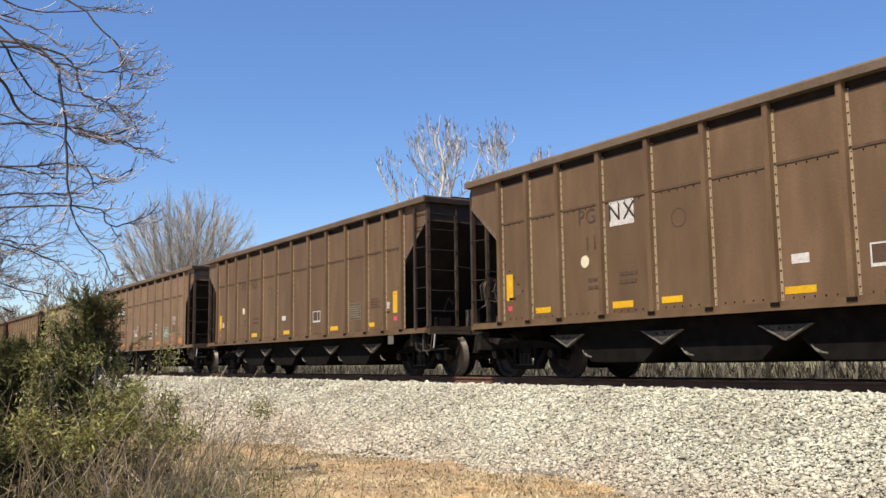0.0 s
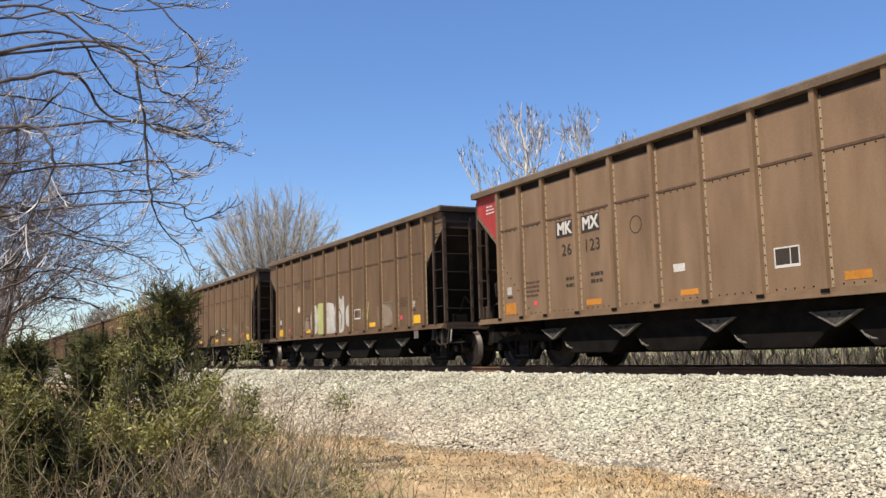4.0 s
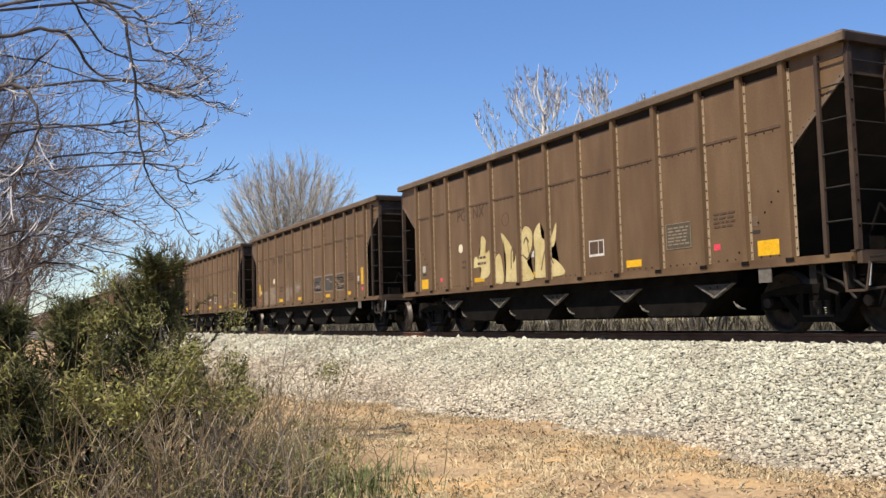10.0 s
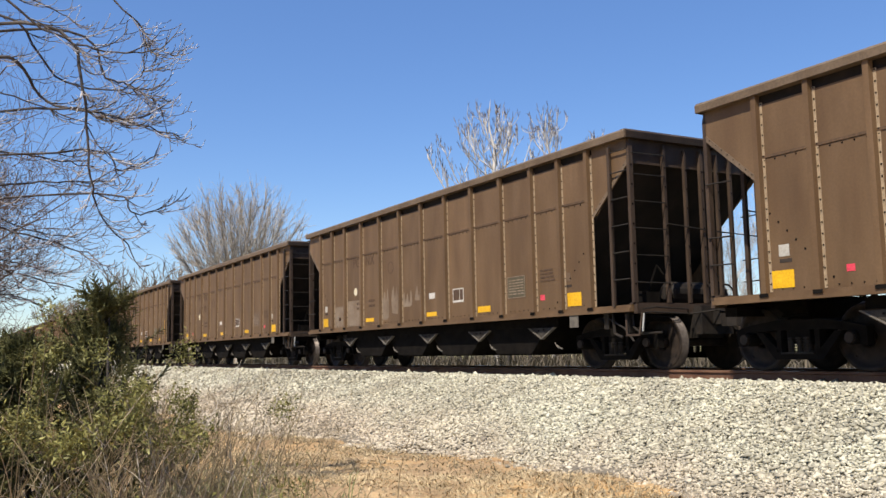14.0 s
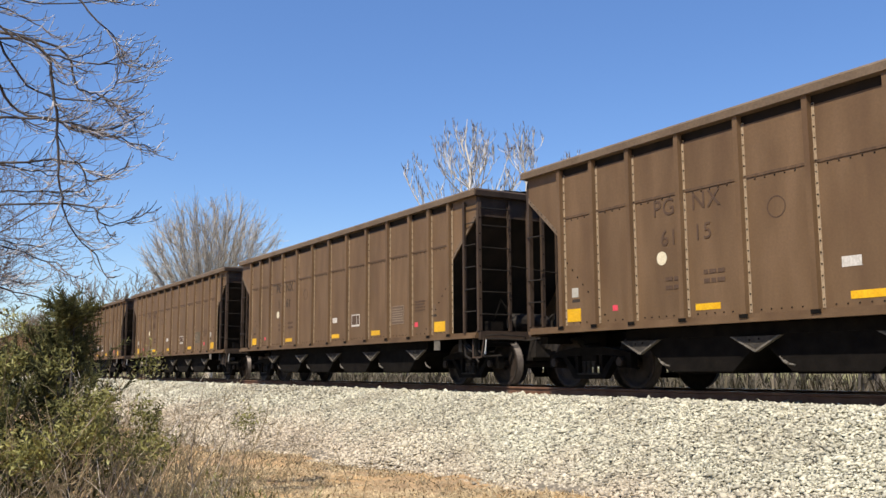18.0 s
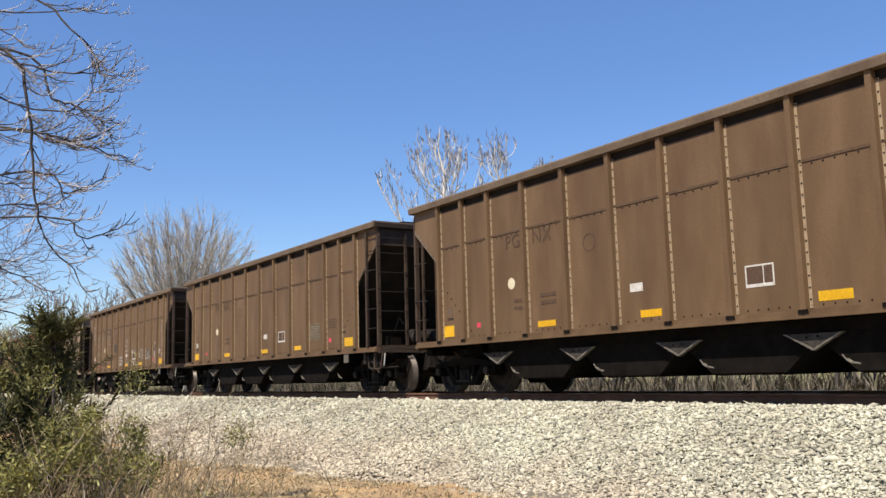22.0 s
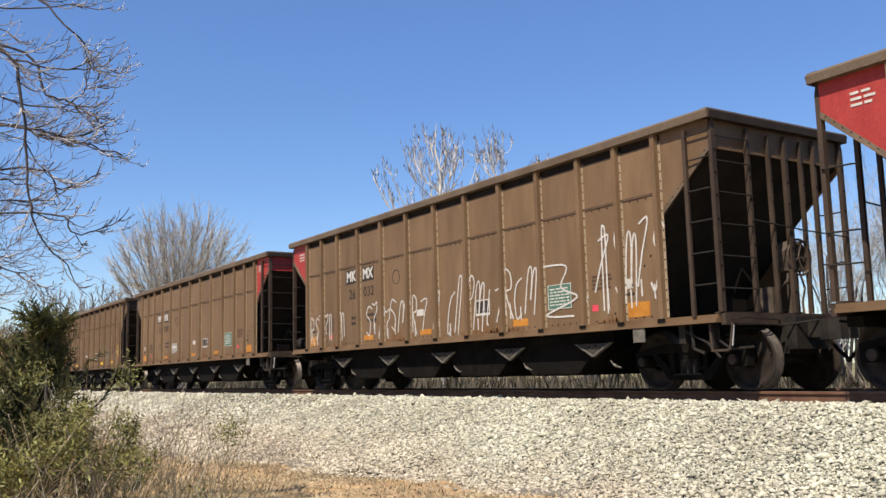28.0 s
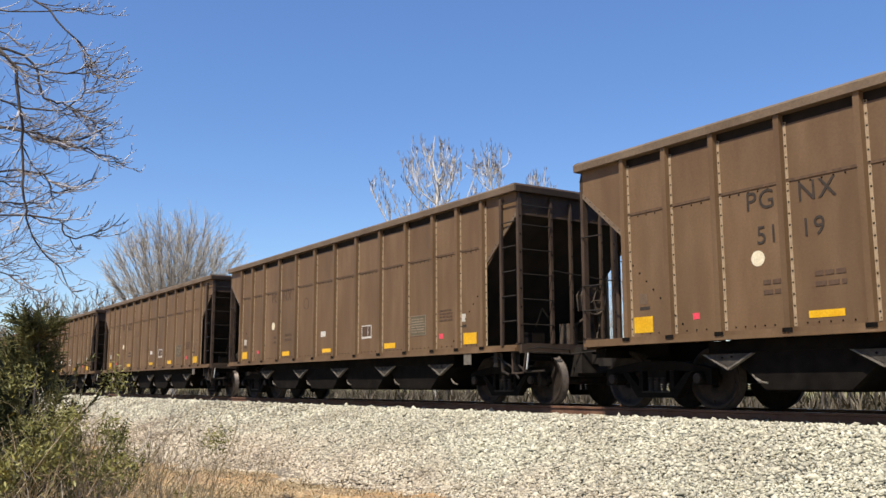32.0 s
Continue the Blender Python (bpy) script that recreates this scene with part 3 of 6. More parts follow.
def end_frame(car, e):
    """The open end over the truck: slope sheet, end panel, posts, ladders and deck. e: which end."""
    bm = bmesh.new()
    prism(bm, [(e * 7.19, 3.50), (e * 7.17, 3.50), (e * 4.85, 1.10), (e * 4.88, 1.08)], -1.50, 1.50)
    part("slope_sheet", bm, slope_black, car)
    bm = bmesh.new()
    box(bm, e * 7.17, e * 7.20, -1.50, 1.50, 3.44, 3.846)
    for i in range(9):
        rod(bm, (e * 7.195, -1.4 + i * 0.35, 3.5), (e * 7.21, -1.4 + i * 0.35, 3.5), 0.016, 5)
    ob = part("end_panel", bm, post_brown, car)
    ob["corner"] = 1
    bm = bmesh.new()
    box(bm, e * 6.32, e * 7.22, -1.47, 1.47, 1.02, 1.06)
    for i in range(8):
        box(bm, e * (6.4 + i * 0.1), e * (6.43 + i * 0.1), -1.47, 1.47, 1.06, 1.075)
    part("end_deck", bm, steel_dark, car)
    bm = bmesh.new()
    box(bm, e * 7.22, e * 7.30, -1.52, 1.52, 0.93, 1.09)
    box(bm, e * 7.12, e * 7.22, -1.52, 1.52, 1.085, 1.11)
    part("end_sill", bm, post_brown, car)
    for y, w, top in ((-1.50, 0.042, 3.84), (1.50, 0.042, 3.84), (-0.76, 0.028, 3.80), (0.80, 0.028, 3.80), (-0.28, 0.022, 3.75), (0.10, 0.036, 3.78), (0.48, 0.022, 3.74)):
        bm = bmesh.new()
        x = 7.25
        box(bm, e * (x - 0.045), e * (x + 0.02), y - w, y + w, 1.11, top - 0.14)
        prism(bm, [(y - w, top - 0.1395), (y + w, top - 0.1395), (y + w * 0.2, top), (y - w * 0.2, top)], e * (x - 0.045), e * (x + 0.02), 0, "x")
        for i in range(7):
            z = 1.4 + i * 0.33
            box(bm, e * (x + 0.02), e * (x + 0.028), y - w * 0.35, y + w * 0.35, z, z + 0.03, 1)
        part("end_post", bm, [post_brown, shaded_grime], car)
    s = -e            # the ladders stand at the right-hand corner of either side
    bm = bmesh.new()
    prism(bm, [(e * 6.80 - 0.03, s * 1.60), (e * 6.80 + 0.03, s * 1.60), (e * 6.80 + 0.03, s * 1.56), (e * 6.80 - 0.03, s * 1.56)], 1.06, 3.76, 0, "z")
    prism(bm, [(e * 6.80 - 0.03, s * 1.56), (e * 6.80 - 0.015, s * 1.56), (e * 6.80 - 0.015, s * 1.50), (e * 6.80 - 0.03, s * 1.50)], 1.06, 3.76, 0, "z")
    part("ladder_stile", bm, post_brown, car)
    for z in (1.50, 1.95, 2.40, 2.85, 3.30, 3.66):
        bm = bmesh.new()
        pipe(bm, [(e * 6.80, s * 1.585, z), (e * 7.24, s * 1.585, z)], 0.012, 5)
        part("ladder_rung", bm, steel_dark, car)
        bm = bmesh.new()
        pipe(bm, [(e * 7.285, s * 1.48, z - 0.06), (e * 7.285, s * 0.77, z - 0.06)], 0.012, 5)
        part("ladder_rung", bm, steel_dark, car)
    bm = bmesh.new()
    pipe(bm, [(e * 7.285, -0.75, 2.44), (e * 7.30, 0.3, 2.36), (e * 7.285, 1.5, 2.32)], 0.012, 5)
    part("handrail", bm, steel_dark, car)
    for z in (1.55, 1.95, 2.75):
        bm = bmesh.new()
        pipe(bm, [(e * 7.24, -s * 1.56, z), (e * 6.82, -s * 1.56, z - 0.01), (e * 6.80, -s * 1.52, z - 0.01)], 0.012, 5)
        part("grab_iron", bm, steel_dark, car)
    # stirrup step
    bm = bmesh.new()
    x = e * 7.2
    pipe(bm, [(x - 0.21, s * 1.5, 0.95), (x - 0.15, s * 1.54, 0.58), (x + 0.15, s * 1.54, 0.58), (x + 0.19, s * 1.5, 0.95)], 0.018, 5)
    box(bm, x - 0.15, x + 0.15, s * 1.52, s * 1.57, 0.565, 0.59)
    part("stirrup_step", bm, post_brown, car)
    # coupler, hose and cut lever
    bm = bmesh.new()
    box(bm, e * 6.6, e * 7.40, -0.30, 0.30, 0.52, 1.02)
    box(bm, e * 7.40, e * 7.56, -0.36, 0.36, 0.58, 1.05)
    box(bm, e * 7.55, e * 7.82, -0.10, 0.10, 0.74, 0.96)
    prism(bm, [(e * 7.80, -0.17), (e * 7.95, -0.20), (e * 8.12, -0.14), (e * 8.13, 0.0), (e * 8.02, 0.03), (e * 8.09, 0.17), (e * 7.96, 0.21), (e * 7.80, 0.14)], 0.70, 0.99, 0, "z")
    part("coupler", bm, steel_dark, car)
    bm = bmesh.new()
    pipe(bm, [(e * 7.35, 0.32 * e, 0.80), (e * 7.6, 0.33 * e, 0.72), (e * 7.75, 0.30 * e, 0.55), (e * 7.95, 0.22 * e, 0.42), (e * 8.08, 0.05 * e, 0.40)], 0.028, 7)
    part("air_hose", bm, shaded_grime, car)
    bm = bmesh.new()
    pipe(bm, [(e * 7.30, s * 1.42, 0.64), (e * 7.32, s * 1.40, 0.93)], 0.017, 6, 1)
    pipe(bm, [(e * 7.32, s * 1.40, 0.93), (e * 7.38, s * 1.30, 0.95), (e * 7.44, s * 0.5, 0.92), (e * 7.75, s * 0.1, 0.98)], 0.014, 6)
    part("uncoupling_lever", bm, [steel_dark, galv], car, "bent uncoupling lever with a pale handle")


def end_rigging(car, e):
    """Pipes, rods, brackets and grab irons about the end sill."""
    s = -e
    bm = bmesh.new()
    pipe(bm, [(e * 7.36, -1.45, 1.0), (e * 7.40, -1.2, 1.03), (e * 7.40, -0.5, 1.0), (e * 7.34, -0.45, 0.9)], 0.014, 5)
    pipe(bm, [(e * 7.36, 0.5, 0.92), (e * 7.40, 0.55, 1.02), (e * 7.40, 1.2, 1.03), (e * 7.36, 1.45, 0.98)], 0.014, 5)
    pipe(bm, [(e * 6.45, s * 1.46, 0.90), (e * 6.9, s * 1.46, 0.70), (e * 7.1, s * 1.44, 0.48)], 0.020, 5)
    pipe(bm, [(e * 6.62, s * 1.46, 0.95), (e * 6.66, s * 1.47, 0.62), (e * 6.85, s * 1.46, 0.55)], 0.024, 5)
    pipe(bm, [(e * 7.05, s * 1.40, 0.92), (e * 7.10, s * 1.44, 0.72), (e * 7.25, s * 1.40, 0.60), (e * 7.4, s * 1.1, 0.62)], 0.02, 5)
    box(bm, e * 6.40, e * 6.52, s * 1.38, s * 1.48, 0.70, 0.96)
    box(bm, e * 6.95, e * 7.03, s * 1.36, s * 1.47, 0.62, 0.96)
    part("end_rigging", bm, steel_dark, car, "", "stuff")
    bm = bmesh.new()
    pipe(bm, [(e * 6.6, 0.55, 0.75), (e * 7.2, 0.52, 0.72), (e * 7.5, 0.42, 0.70)], 0.03, 6)
    rod(bm, (e * 7.05, -0.62, 0.62), (e * 7.05, 0.62, 0.62), 0.045, 7)
    box(bm, e * 7.30, e * 7.42, 0.36, 0.50, 0.68, 0.86)
    pipe(bm, [(e * 7.18, s * 0.6, 1.1), (e * 7.2, s * 0.75, 1.5), (e * 7.12, s * 0.9, 1.75), (e * 7.0, s * 1.0, 1.3), (e * 7.0, s * 1.1, 1.08)], 0.018, 5)
    box(bm, e * 6.9, e * 7.12, s * 0.85, s * 1.15, 1.075, 1.32)
    pipe(bm, [(e * 6.75, -0.9, 1.1), (e * 6.8, -0.3, 1.2), (e * 6.9, 0.6, 1.16), (e * 6.7, 1.2, 1.12)], 0.022, 5)
    # train pipe, angle cock and the rods that work the brakes
    pipe(bm, [(e * 6.2, 0.62, 0.86), (e * 7.3, 0.60, 0.84), (e * 7.48, 0.40, 0.82), (e * 7.52, 0.34, 0.72)], 0.026, 6)
    pipe(bm, [(e * 6.3, -0.70, 0.80), (e * 7.24, -0.66, 0.76), (e * 7.34, -0.9, 0.86), (e * 7.34, -1.3, 0.88)], 0.018, 5)
    box(bm, e * 7.02, e * 7.24, -1.30, -0.55, 0.80, 0.93)
    box(bm, e * 7.02, e * 7.24, 0.55, 1.30, 0.80, 0.93)
    part("brake_pipe", bm, shaded_grime, car, "", "stuff")


def truck(car, cx):
    """A three-piece truck: bolster, two side frames with springs, two wheelsets."""
    bm = bmesh.new()
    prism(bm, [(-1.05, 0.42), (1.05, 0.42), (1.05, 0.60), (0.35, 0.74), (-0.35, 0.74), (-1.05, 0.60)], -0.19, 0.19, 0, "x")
    bolster = part("truck", bm, shaded_grime, car)
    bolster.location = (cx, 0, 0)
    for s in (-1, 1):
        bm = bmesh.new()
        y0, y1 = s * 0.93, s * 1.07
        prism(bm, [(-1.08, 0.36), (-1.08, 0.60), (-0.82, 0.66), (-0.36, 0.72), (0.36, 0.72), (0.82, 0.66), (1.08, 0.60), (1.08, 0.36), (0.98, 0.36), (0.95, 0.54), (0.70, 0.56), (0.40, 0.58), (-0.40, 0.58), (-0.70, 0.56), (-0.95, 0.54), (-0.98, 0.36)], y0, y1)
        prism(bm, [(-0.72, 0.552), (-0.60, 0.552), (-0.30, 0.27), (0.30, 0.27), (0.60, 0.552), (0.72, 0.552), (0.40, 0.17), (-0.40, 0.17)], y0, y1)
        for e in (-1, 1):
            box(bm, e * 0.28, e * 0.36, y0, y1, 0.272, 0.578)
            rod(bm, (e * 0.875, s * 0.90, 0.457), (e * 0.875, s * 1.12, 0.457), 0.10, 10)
        part("side_frame", bm, shaded_grime, bolster)
        for k in (0.0,):
            bm = bmesh.new()
            for q in (-0.13, 0.0, 0.13):
                for i in range(6):
                    rod(bm, (q, s * 1.03, 0.275 + i * 0.036), (q, s * 1.03, 0.293 + i * 0.036), 0.056, 8)
                rod(bm, (q, s * 1.03, 0.272), (q, s * 1.03, 0.48), 0.034, 6)
            box(bm, -0.27, 0.27, s * 0.95, s * 1.10, 0.245, 0.271)
            part("spring", bm, steel_dark, bolster)
    for e in (-1, 1):
        bm = bmesh.new()
        for s in (-1, 1):
            y = s * 0.68
            wheel_rings(bm, [(0.10, y + s * 0.02), (0.15, y + s * 0.09), (0.30, y + s * 0.045), (0.385, y + s * 0.05), (0.395, y + s * 0.10), (0.445, y + s * 0.105), (0.457, y + s * 0.095), (0.462, y + s * 0.0), (0.49, y - s * 0.02), (0.49, y - s * 0.035), (0.40, y - s * 0.035), (0.30, y - s * 0.01), (0.10, y - s * 0.03)],
                        28, [0, 0, 0, 0, 0, 0, 1, 1, 0, 0, 0, 0])
            # cast marks and bolts that turn with the wheel
            for a in range(4):
                u = a * math.pi / 2 + 0.3
                c = Vector((0.34 * math.sin(u), y + s * 0.05, 0.34 * math.cos(u)))
                rod(bm, c, c + Vector((0, s * 0.02, 0)), 0.02, 6)
        rod(bm, (0, -1.05, 0), (0, 1.05, 0), 0.08, 10)
        for s in (-1, 1):
            rod(bm, (0, s * 1.06, 0), (0, s * 1.16, 0), 0.075, 8)
        w = part("wheelset", bm, [wheel_steel, tread_steel], bolster, smooth=False)
        w.location = (e * 0.875, 0, 0.457)
        wheelsets.append(w)


wheelsets = []


def build_car():
    """The common parts of a coal hopper, about its middle on the rail tops."""
    car = new("coal_hopper_car")
    for s in (-1, 1):
        if s > 0:
            far_side(car)
        else:
            for a, b in zip(POSTS, POSTS[1:]):
                side_panel(car, a + 0.001, b - 0.001, s)
            for x in POSTS:
                side_post(car, x, s)
        for e in (-1, 1):
            corner_panel(car, e, s)
        bm = bmesh.new()
        prism(bm, [(s * 1.48, 3.845), (s * 1.645, 3.845), (s * 1.652, 3.95), (s * 1.62, 3.985), (s * 1.48, 3.985)], -7.30, 7.30, 0, "x")
        chord = part("top_chord", bm, paint_cap, car)
        # added dark strip between the posts, standing in for the chord's shadow
        bm = bmesh.new()
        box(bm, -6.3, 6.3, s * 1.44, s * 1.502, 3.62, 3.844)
        part("chord_web", bm, chord_shade, chord)
        bm = bmesh.new()
        box(bm, -7.20, 7.20, s * 1.50, s * 1.602, 0.965, 1.022)
        box(bm, -7.20, 7.20, s * 1.50, s * 1.56, 1.022, 1.078)
        part("side_sill", bm, paint_brown, car)
        for g in (-4.5, -2.25, 0.0, 2.25, 4.5):
            bm = bmesh.new()
            prism(bm, [(g - 0.36, 0.78), (g + 0.36, 0.78), (g, 0.60)], s * 1.40, s * 1.43)
            for e in (-1, 1):
                prism(bm, [(g + e * 0.004, 0.562), (g + e * 0.004, 0.592), (g + e * 0.385, 0.782), (g + e * 0.43, 0.782)], s * 1.38, s * 1.446, 1)
            for a, b in ((-0.09, 0.73), (0.07, 0.74)):
                rod(bm, (g + a, s * 1.43, b), (g + a, s * 1.442, b), 0.016, 6, 2)
            part("gusset", bm, [gusset_dark, gusset_grey, shaded_grime], car)
            if s > 0:
                continue
            bm = bmesh.new()
            for (a, b), (c, d), r in (((0.36, 0.50), (0.42, 0.44), 0.010), ((0.42, 0.44), (0.50, 0.40), 0.022), ((0.50, 0.40), (0.60, 0.385), 0.016)):
                rod(bm, (g + a, s * 1.39, b), (g + c, s * 1.40, d), r, 5)
            part("door_lever", bm, gusset_grey, car)
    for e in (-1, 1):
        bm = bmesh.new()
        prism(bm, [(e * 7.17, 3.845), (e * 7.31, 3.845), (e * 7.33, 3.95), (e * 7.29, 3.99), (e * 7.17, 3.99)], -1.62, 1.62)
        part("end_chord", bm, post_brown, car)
        end_frame(car, e)
        end_rigging(car, e)
        truck(car, e * 6.175)
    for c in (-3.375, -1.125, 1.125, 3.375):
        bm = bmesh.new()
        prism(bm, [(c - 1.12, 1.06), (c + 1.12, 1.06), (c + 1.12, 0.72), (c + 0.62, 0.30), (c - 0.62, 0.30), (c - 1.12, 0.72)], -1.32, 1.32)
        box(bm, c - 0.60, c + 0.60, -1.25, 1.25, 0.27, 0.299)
        part("hopper_bay", bm, shaded_grime, car)
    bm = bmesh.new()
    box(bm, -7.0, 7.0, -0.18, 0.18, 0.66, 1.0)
    part("centre_sill", bm, shaded_grime, car)
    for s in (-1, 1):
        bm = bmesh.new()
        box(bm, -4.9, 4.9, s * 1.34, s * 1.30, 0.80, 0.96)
        part("door_beam", bm, shaded_grime, car)
    bm = bmesh.new()
    box(bm, 5.58, 5.82, -1.585, -1.57, 0.75, 0.964)
    part("placard", bm, gusset_grey, car, "small pale placard board")
    # coal inside
    n, k = 30, 9
    X, Y = np.meshgrid(np.linspace(-7.1, 7.1, n), np.linspace(-1.45, 1.45, k), indexing="ij")
    Z = 3.45 + 0.32 * np.cos(X * 1.7) * np.cos(Y * 0.9) + np.random.default_rng(5).normal(0, 0.05, X.shape)
    mesh_part("coal_load", np.stack([X, Y, Z], -1).reshape(-1, 3), grid_faces(n, k), coal, car)
    return car


def hand_brake(car, e):
    bm = bmesh.new()
    x = 7.14
    for r in (0.27,):
        n = 20
        ring = [(e * (x + 0.10), 0.28 + r * math.cos(2 * math.pi * i / n), 1.95 + r * math.sin(2 * math.pi * i / n)) for i in range(n + 1)]
        pipe(bm, ring, 0.018, 6)
    for i in range(5):
        a = 2 * math.pi * i / 5
        rod(bm, (e * (x + 0.08), 0.28, 1.95), (e * (x + 0.10), 0.28 + 0.27 * math.cos(a), 1.95 + 0.27 * math.sin(a)), 0.014, 5)
    part("hand_brake_wheel", bm, dusty_iron, car)
    bm = bmesh.new()
    prism(bm, [(0.08, 1.75), (0.48, 1.75), (0.52, 2.05), (0.40, 2.2), (0.16, 2.2), (0.04, 2.05)], e * (x - 0.14), e * (x + 0.06), 0, "x")
    box(bm, e * (x - 0.10), e * x, 0.2, 0.36, 1.1, 1.75)
    pipe(bm, [(e * (x - 0.02), 0.42, 1.76), (e * x, 0.5, 1.5), (e * (x + 0.02), 0.40, 1.3), (e * (x + 0.05), 0.36, 1.06)], 0.016, 5)
    part("hand_brake_housing", bm, dusty_iron, car)
    bm = bmesh.new()
    box(bm, e * (x - 0.3), e * (x - 0.02), -0.25, -0.05, 1.07, 1.5)
    pipe(bm, [(e * x, -0.2, 1.45), (e * x, 0.1, 1.6), (e * x, 0.15, 1.9)], 0.02, 5)
    part("bracket", bm, dusty_iron, car)


def air_tank(car, e):
    bm = bmesh.new()
    for y0, y1, r, mi in ((-0.45, 0.35, 0.20, 0),):
        rod(bm, (e * 6.9, y0, 1.30), (e * 6.9, y1, 1.30), r, 14)
        rod(bm, (e * 6.9, y1, 1.30), (e * 6.9, y1 + 0.10, 1.30), r, 14, 0, r * 0.55)
        rod(bm, (e * 6.9, y0 - 0.10, 1.30), (e * 6.9, y0, 1.30), r * 0.55, 14, 0, r)
    part("air_reservoir", bm, steel_dark, car)
    bm = bmesh.new()
    box(bm, e * 6.75, e * 7.0, 0.55, 0.85, 1.07, 1.38)
    box(bm, e * 6.8, e * 6.95, 0.62, 0.78, 1.38, 1.52)
    rod(bm, (e * 7.0, 0.7, 1.25), (e * 7.1, 0.7, 1.25), 0.08, 10)
    part("brake_valve", bm, steel_dark, car)
    bm = bmesh.new()
    pipe(bm, [(e * 6.9, 0.45, 1.38), (e * 6.9, 0.6, 1.5), (e * 7.0, 0.9, 1.46), (e * 7.1, 1.2, 1.1)], 0.02, 5)
    part("brake_pipe", bm, steel_dark, car)


# ---- marks on the sides ----
FACE = -(SKIN + 0.004)


def mark(car, name, x, z, w, h, mat, label="", depth=0.004):
    bm = bmesh.new()
    box(bm, x - w / 2, x + w / 2, FACE, FACE + depth, z - h / 2, z + h / 2)
    return part(name, bm, mat, car, label)


def dot(car, x, z, r, mat):
    bm = bmesh.new()
    rod(bm, (x, FACE + 0.004, z), (x, FACE, z), r, 20)
    part("round_mark", bm, mat, car, "round cream mark")


def ring_mark(car, x, z, r, mat):
    bm = bmesh.new()
    n = 24
    for i in range(n):
        a, b = 2 * math.pi * i / n, 2 * math.pi * (i + 1) / n
        prism(bm, [(x + q * math.cos(c), z + q * math.sin(c)) for q, c in ((r, a), (r, b), (r * 0.9, b), (r * 0.9, a))], FACE, FACE + 0.004)
    part("round_stencil", bm, mat, car)


def writing(car, name, text, x, z, size, mat, spacing=1.0, bold=0.0):
    """Letters in the built-in font, flat on the near side, centred at x, z."""
    cu = bpy.data.curves.new(name, "FONT")
    cu.body, cu.size, cu.align_x, cu.align_y, cu.space_character, cu.extrude, cu.offset = text, size, "CENTER", "CENTER", spacing, 0.0015, bold
    tmp = bpy.data.objects.new(name, cu)
    me = bpy.data.meshes.new_from_object(tmp)
    bpy.data.objects.remove(tmp)
    bpy.data.curves.remove(cu)
    me.materials.clear()
    me.materials.append(mat)
    ob = new(name, me)
    ob.parent = car
    ob.matrix_basis = pose(x, FACE - 0.003, z, 90, 0, 0)
    return ob


def lines_mark(car, x, z, w, h, rows, mat, seed, proud=0.0, rim=0.0):
    """Small unreadable stencilling: bars of its size."""
    g = random.Random(seed)
    bm = bmesh.new()
    for i in range(rows):
        zz = z + h / 2 - (i + 0.5) * h / rows
        a = x - w / 2
        while a < x + w / 2 - 0.05:
            b = min(x + w / 2, a + g.uniform(0.06, 0.16))
            box(bm, a, b, FACE - 0.004 - proud, FACE - proud, zz - h / rows * 0.22, zz + h / rows * 0.22)
            a = b + 0.03
    if rim:
        a, b, t = w / 2 + rim, h / 2 + rim, 0.012
        for x0, x1, z0, z1 in ((-a, a, b - t, b), (-a, a, -b, t - b), (-a, t - a, t - b, b - t), (a - t, a, t - b, b - t)):
            box(bm, x + x0, x + x1, FACE - 0.004, FACE, z + z0, z + z1)
    part("stencil_block", bm, mat, car, "", "stuff")


def outline_mark(car, x, z, w, h, mat, inner):
    """A lube and brake test box: a framed square with two panes."""
    bm = bmesh.new()
    t = 0.022
    box(bm, x - w / 2, x + w / 2, FACE, FACE + 0.004, z + h / 2 - t, z + h / 2)
    box(bm, x - w / 2, x + w / 2, FACE, FACE + 0.004, z - h / 2, z - h / 2 + t * 2)
    box(bm, x - w / 2, x - w / 2 + t, FACE, FACE + 0.004, z - h / 2 + t * 2, z + h / 2 - t)
    box(bm, x + w / 2 - t, x + w / 2, FACE, FACE + 0.004, z - h / 2 + t * 2, z + h / 2 - t)
    box(bm, x + w * 0.12, x + w * 0.12 + t * 0.7, FACE, FACE + 0.004, z - h / 2 + t * 2, z + h / 2 - t)
    part("test_panel_frame", bm, mat, car, "white framed test panel")
    bm = bmesh.new()
    box(bm, x - w / 2 + t, x + w / 2 - t, FACE + 0.0015, FACE + 0.004, z - h / 2 + t * 2, z + h / 2 - t)
    part("test_panel", bm, inner, car)


def strokes(car, name, lines, mat, width=0.035, label=""):
    """Spray strokes: flat ribbons along lines of (x, z)."""
    bm = bmesh.new()
    lift = 0.0
    for line in lines:
        for (x0, z0), (x1, z1) in zip(line, line[1:]):
            d = math.hypot(x1 - x0, z1 - z0)
            if d < 1e-5:
                continue
            nx, nz = -(z1 - z0) / d * width / 2, (x1 - x0) / d * width / 2
            ex, ez = (x1 - x0) / d * width * 0.3, (z1 - z0) / d * width * 0.3
            y = FACE - 0.0045 - lift - (0.035 if max(z0, z1) > BELT - 0.03 else 0)
            lift = (lift + 0.0004) % 0.004
            bm.faces.new([bm.verts.new(p) for p in ((x0 - ex + nx, y, z0 - ez + nz), (x0 - ex - nx, y, z0 - ez - nz), (x1 + ex - nx, y, z1 + ez - nz), (x1 + ex + nx, y, z1 + ez + nz))])
    return part(name, bm, mat, car, label)


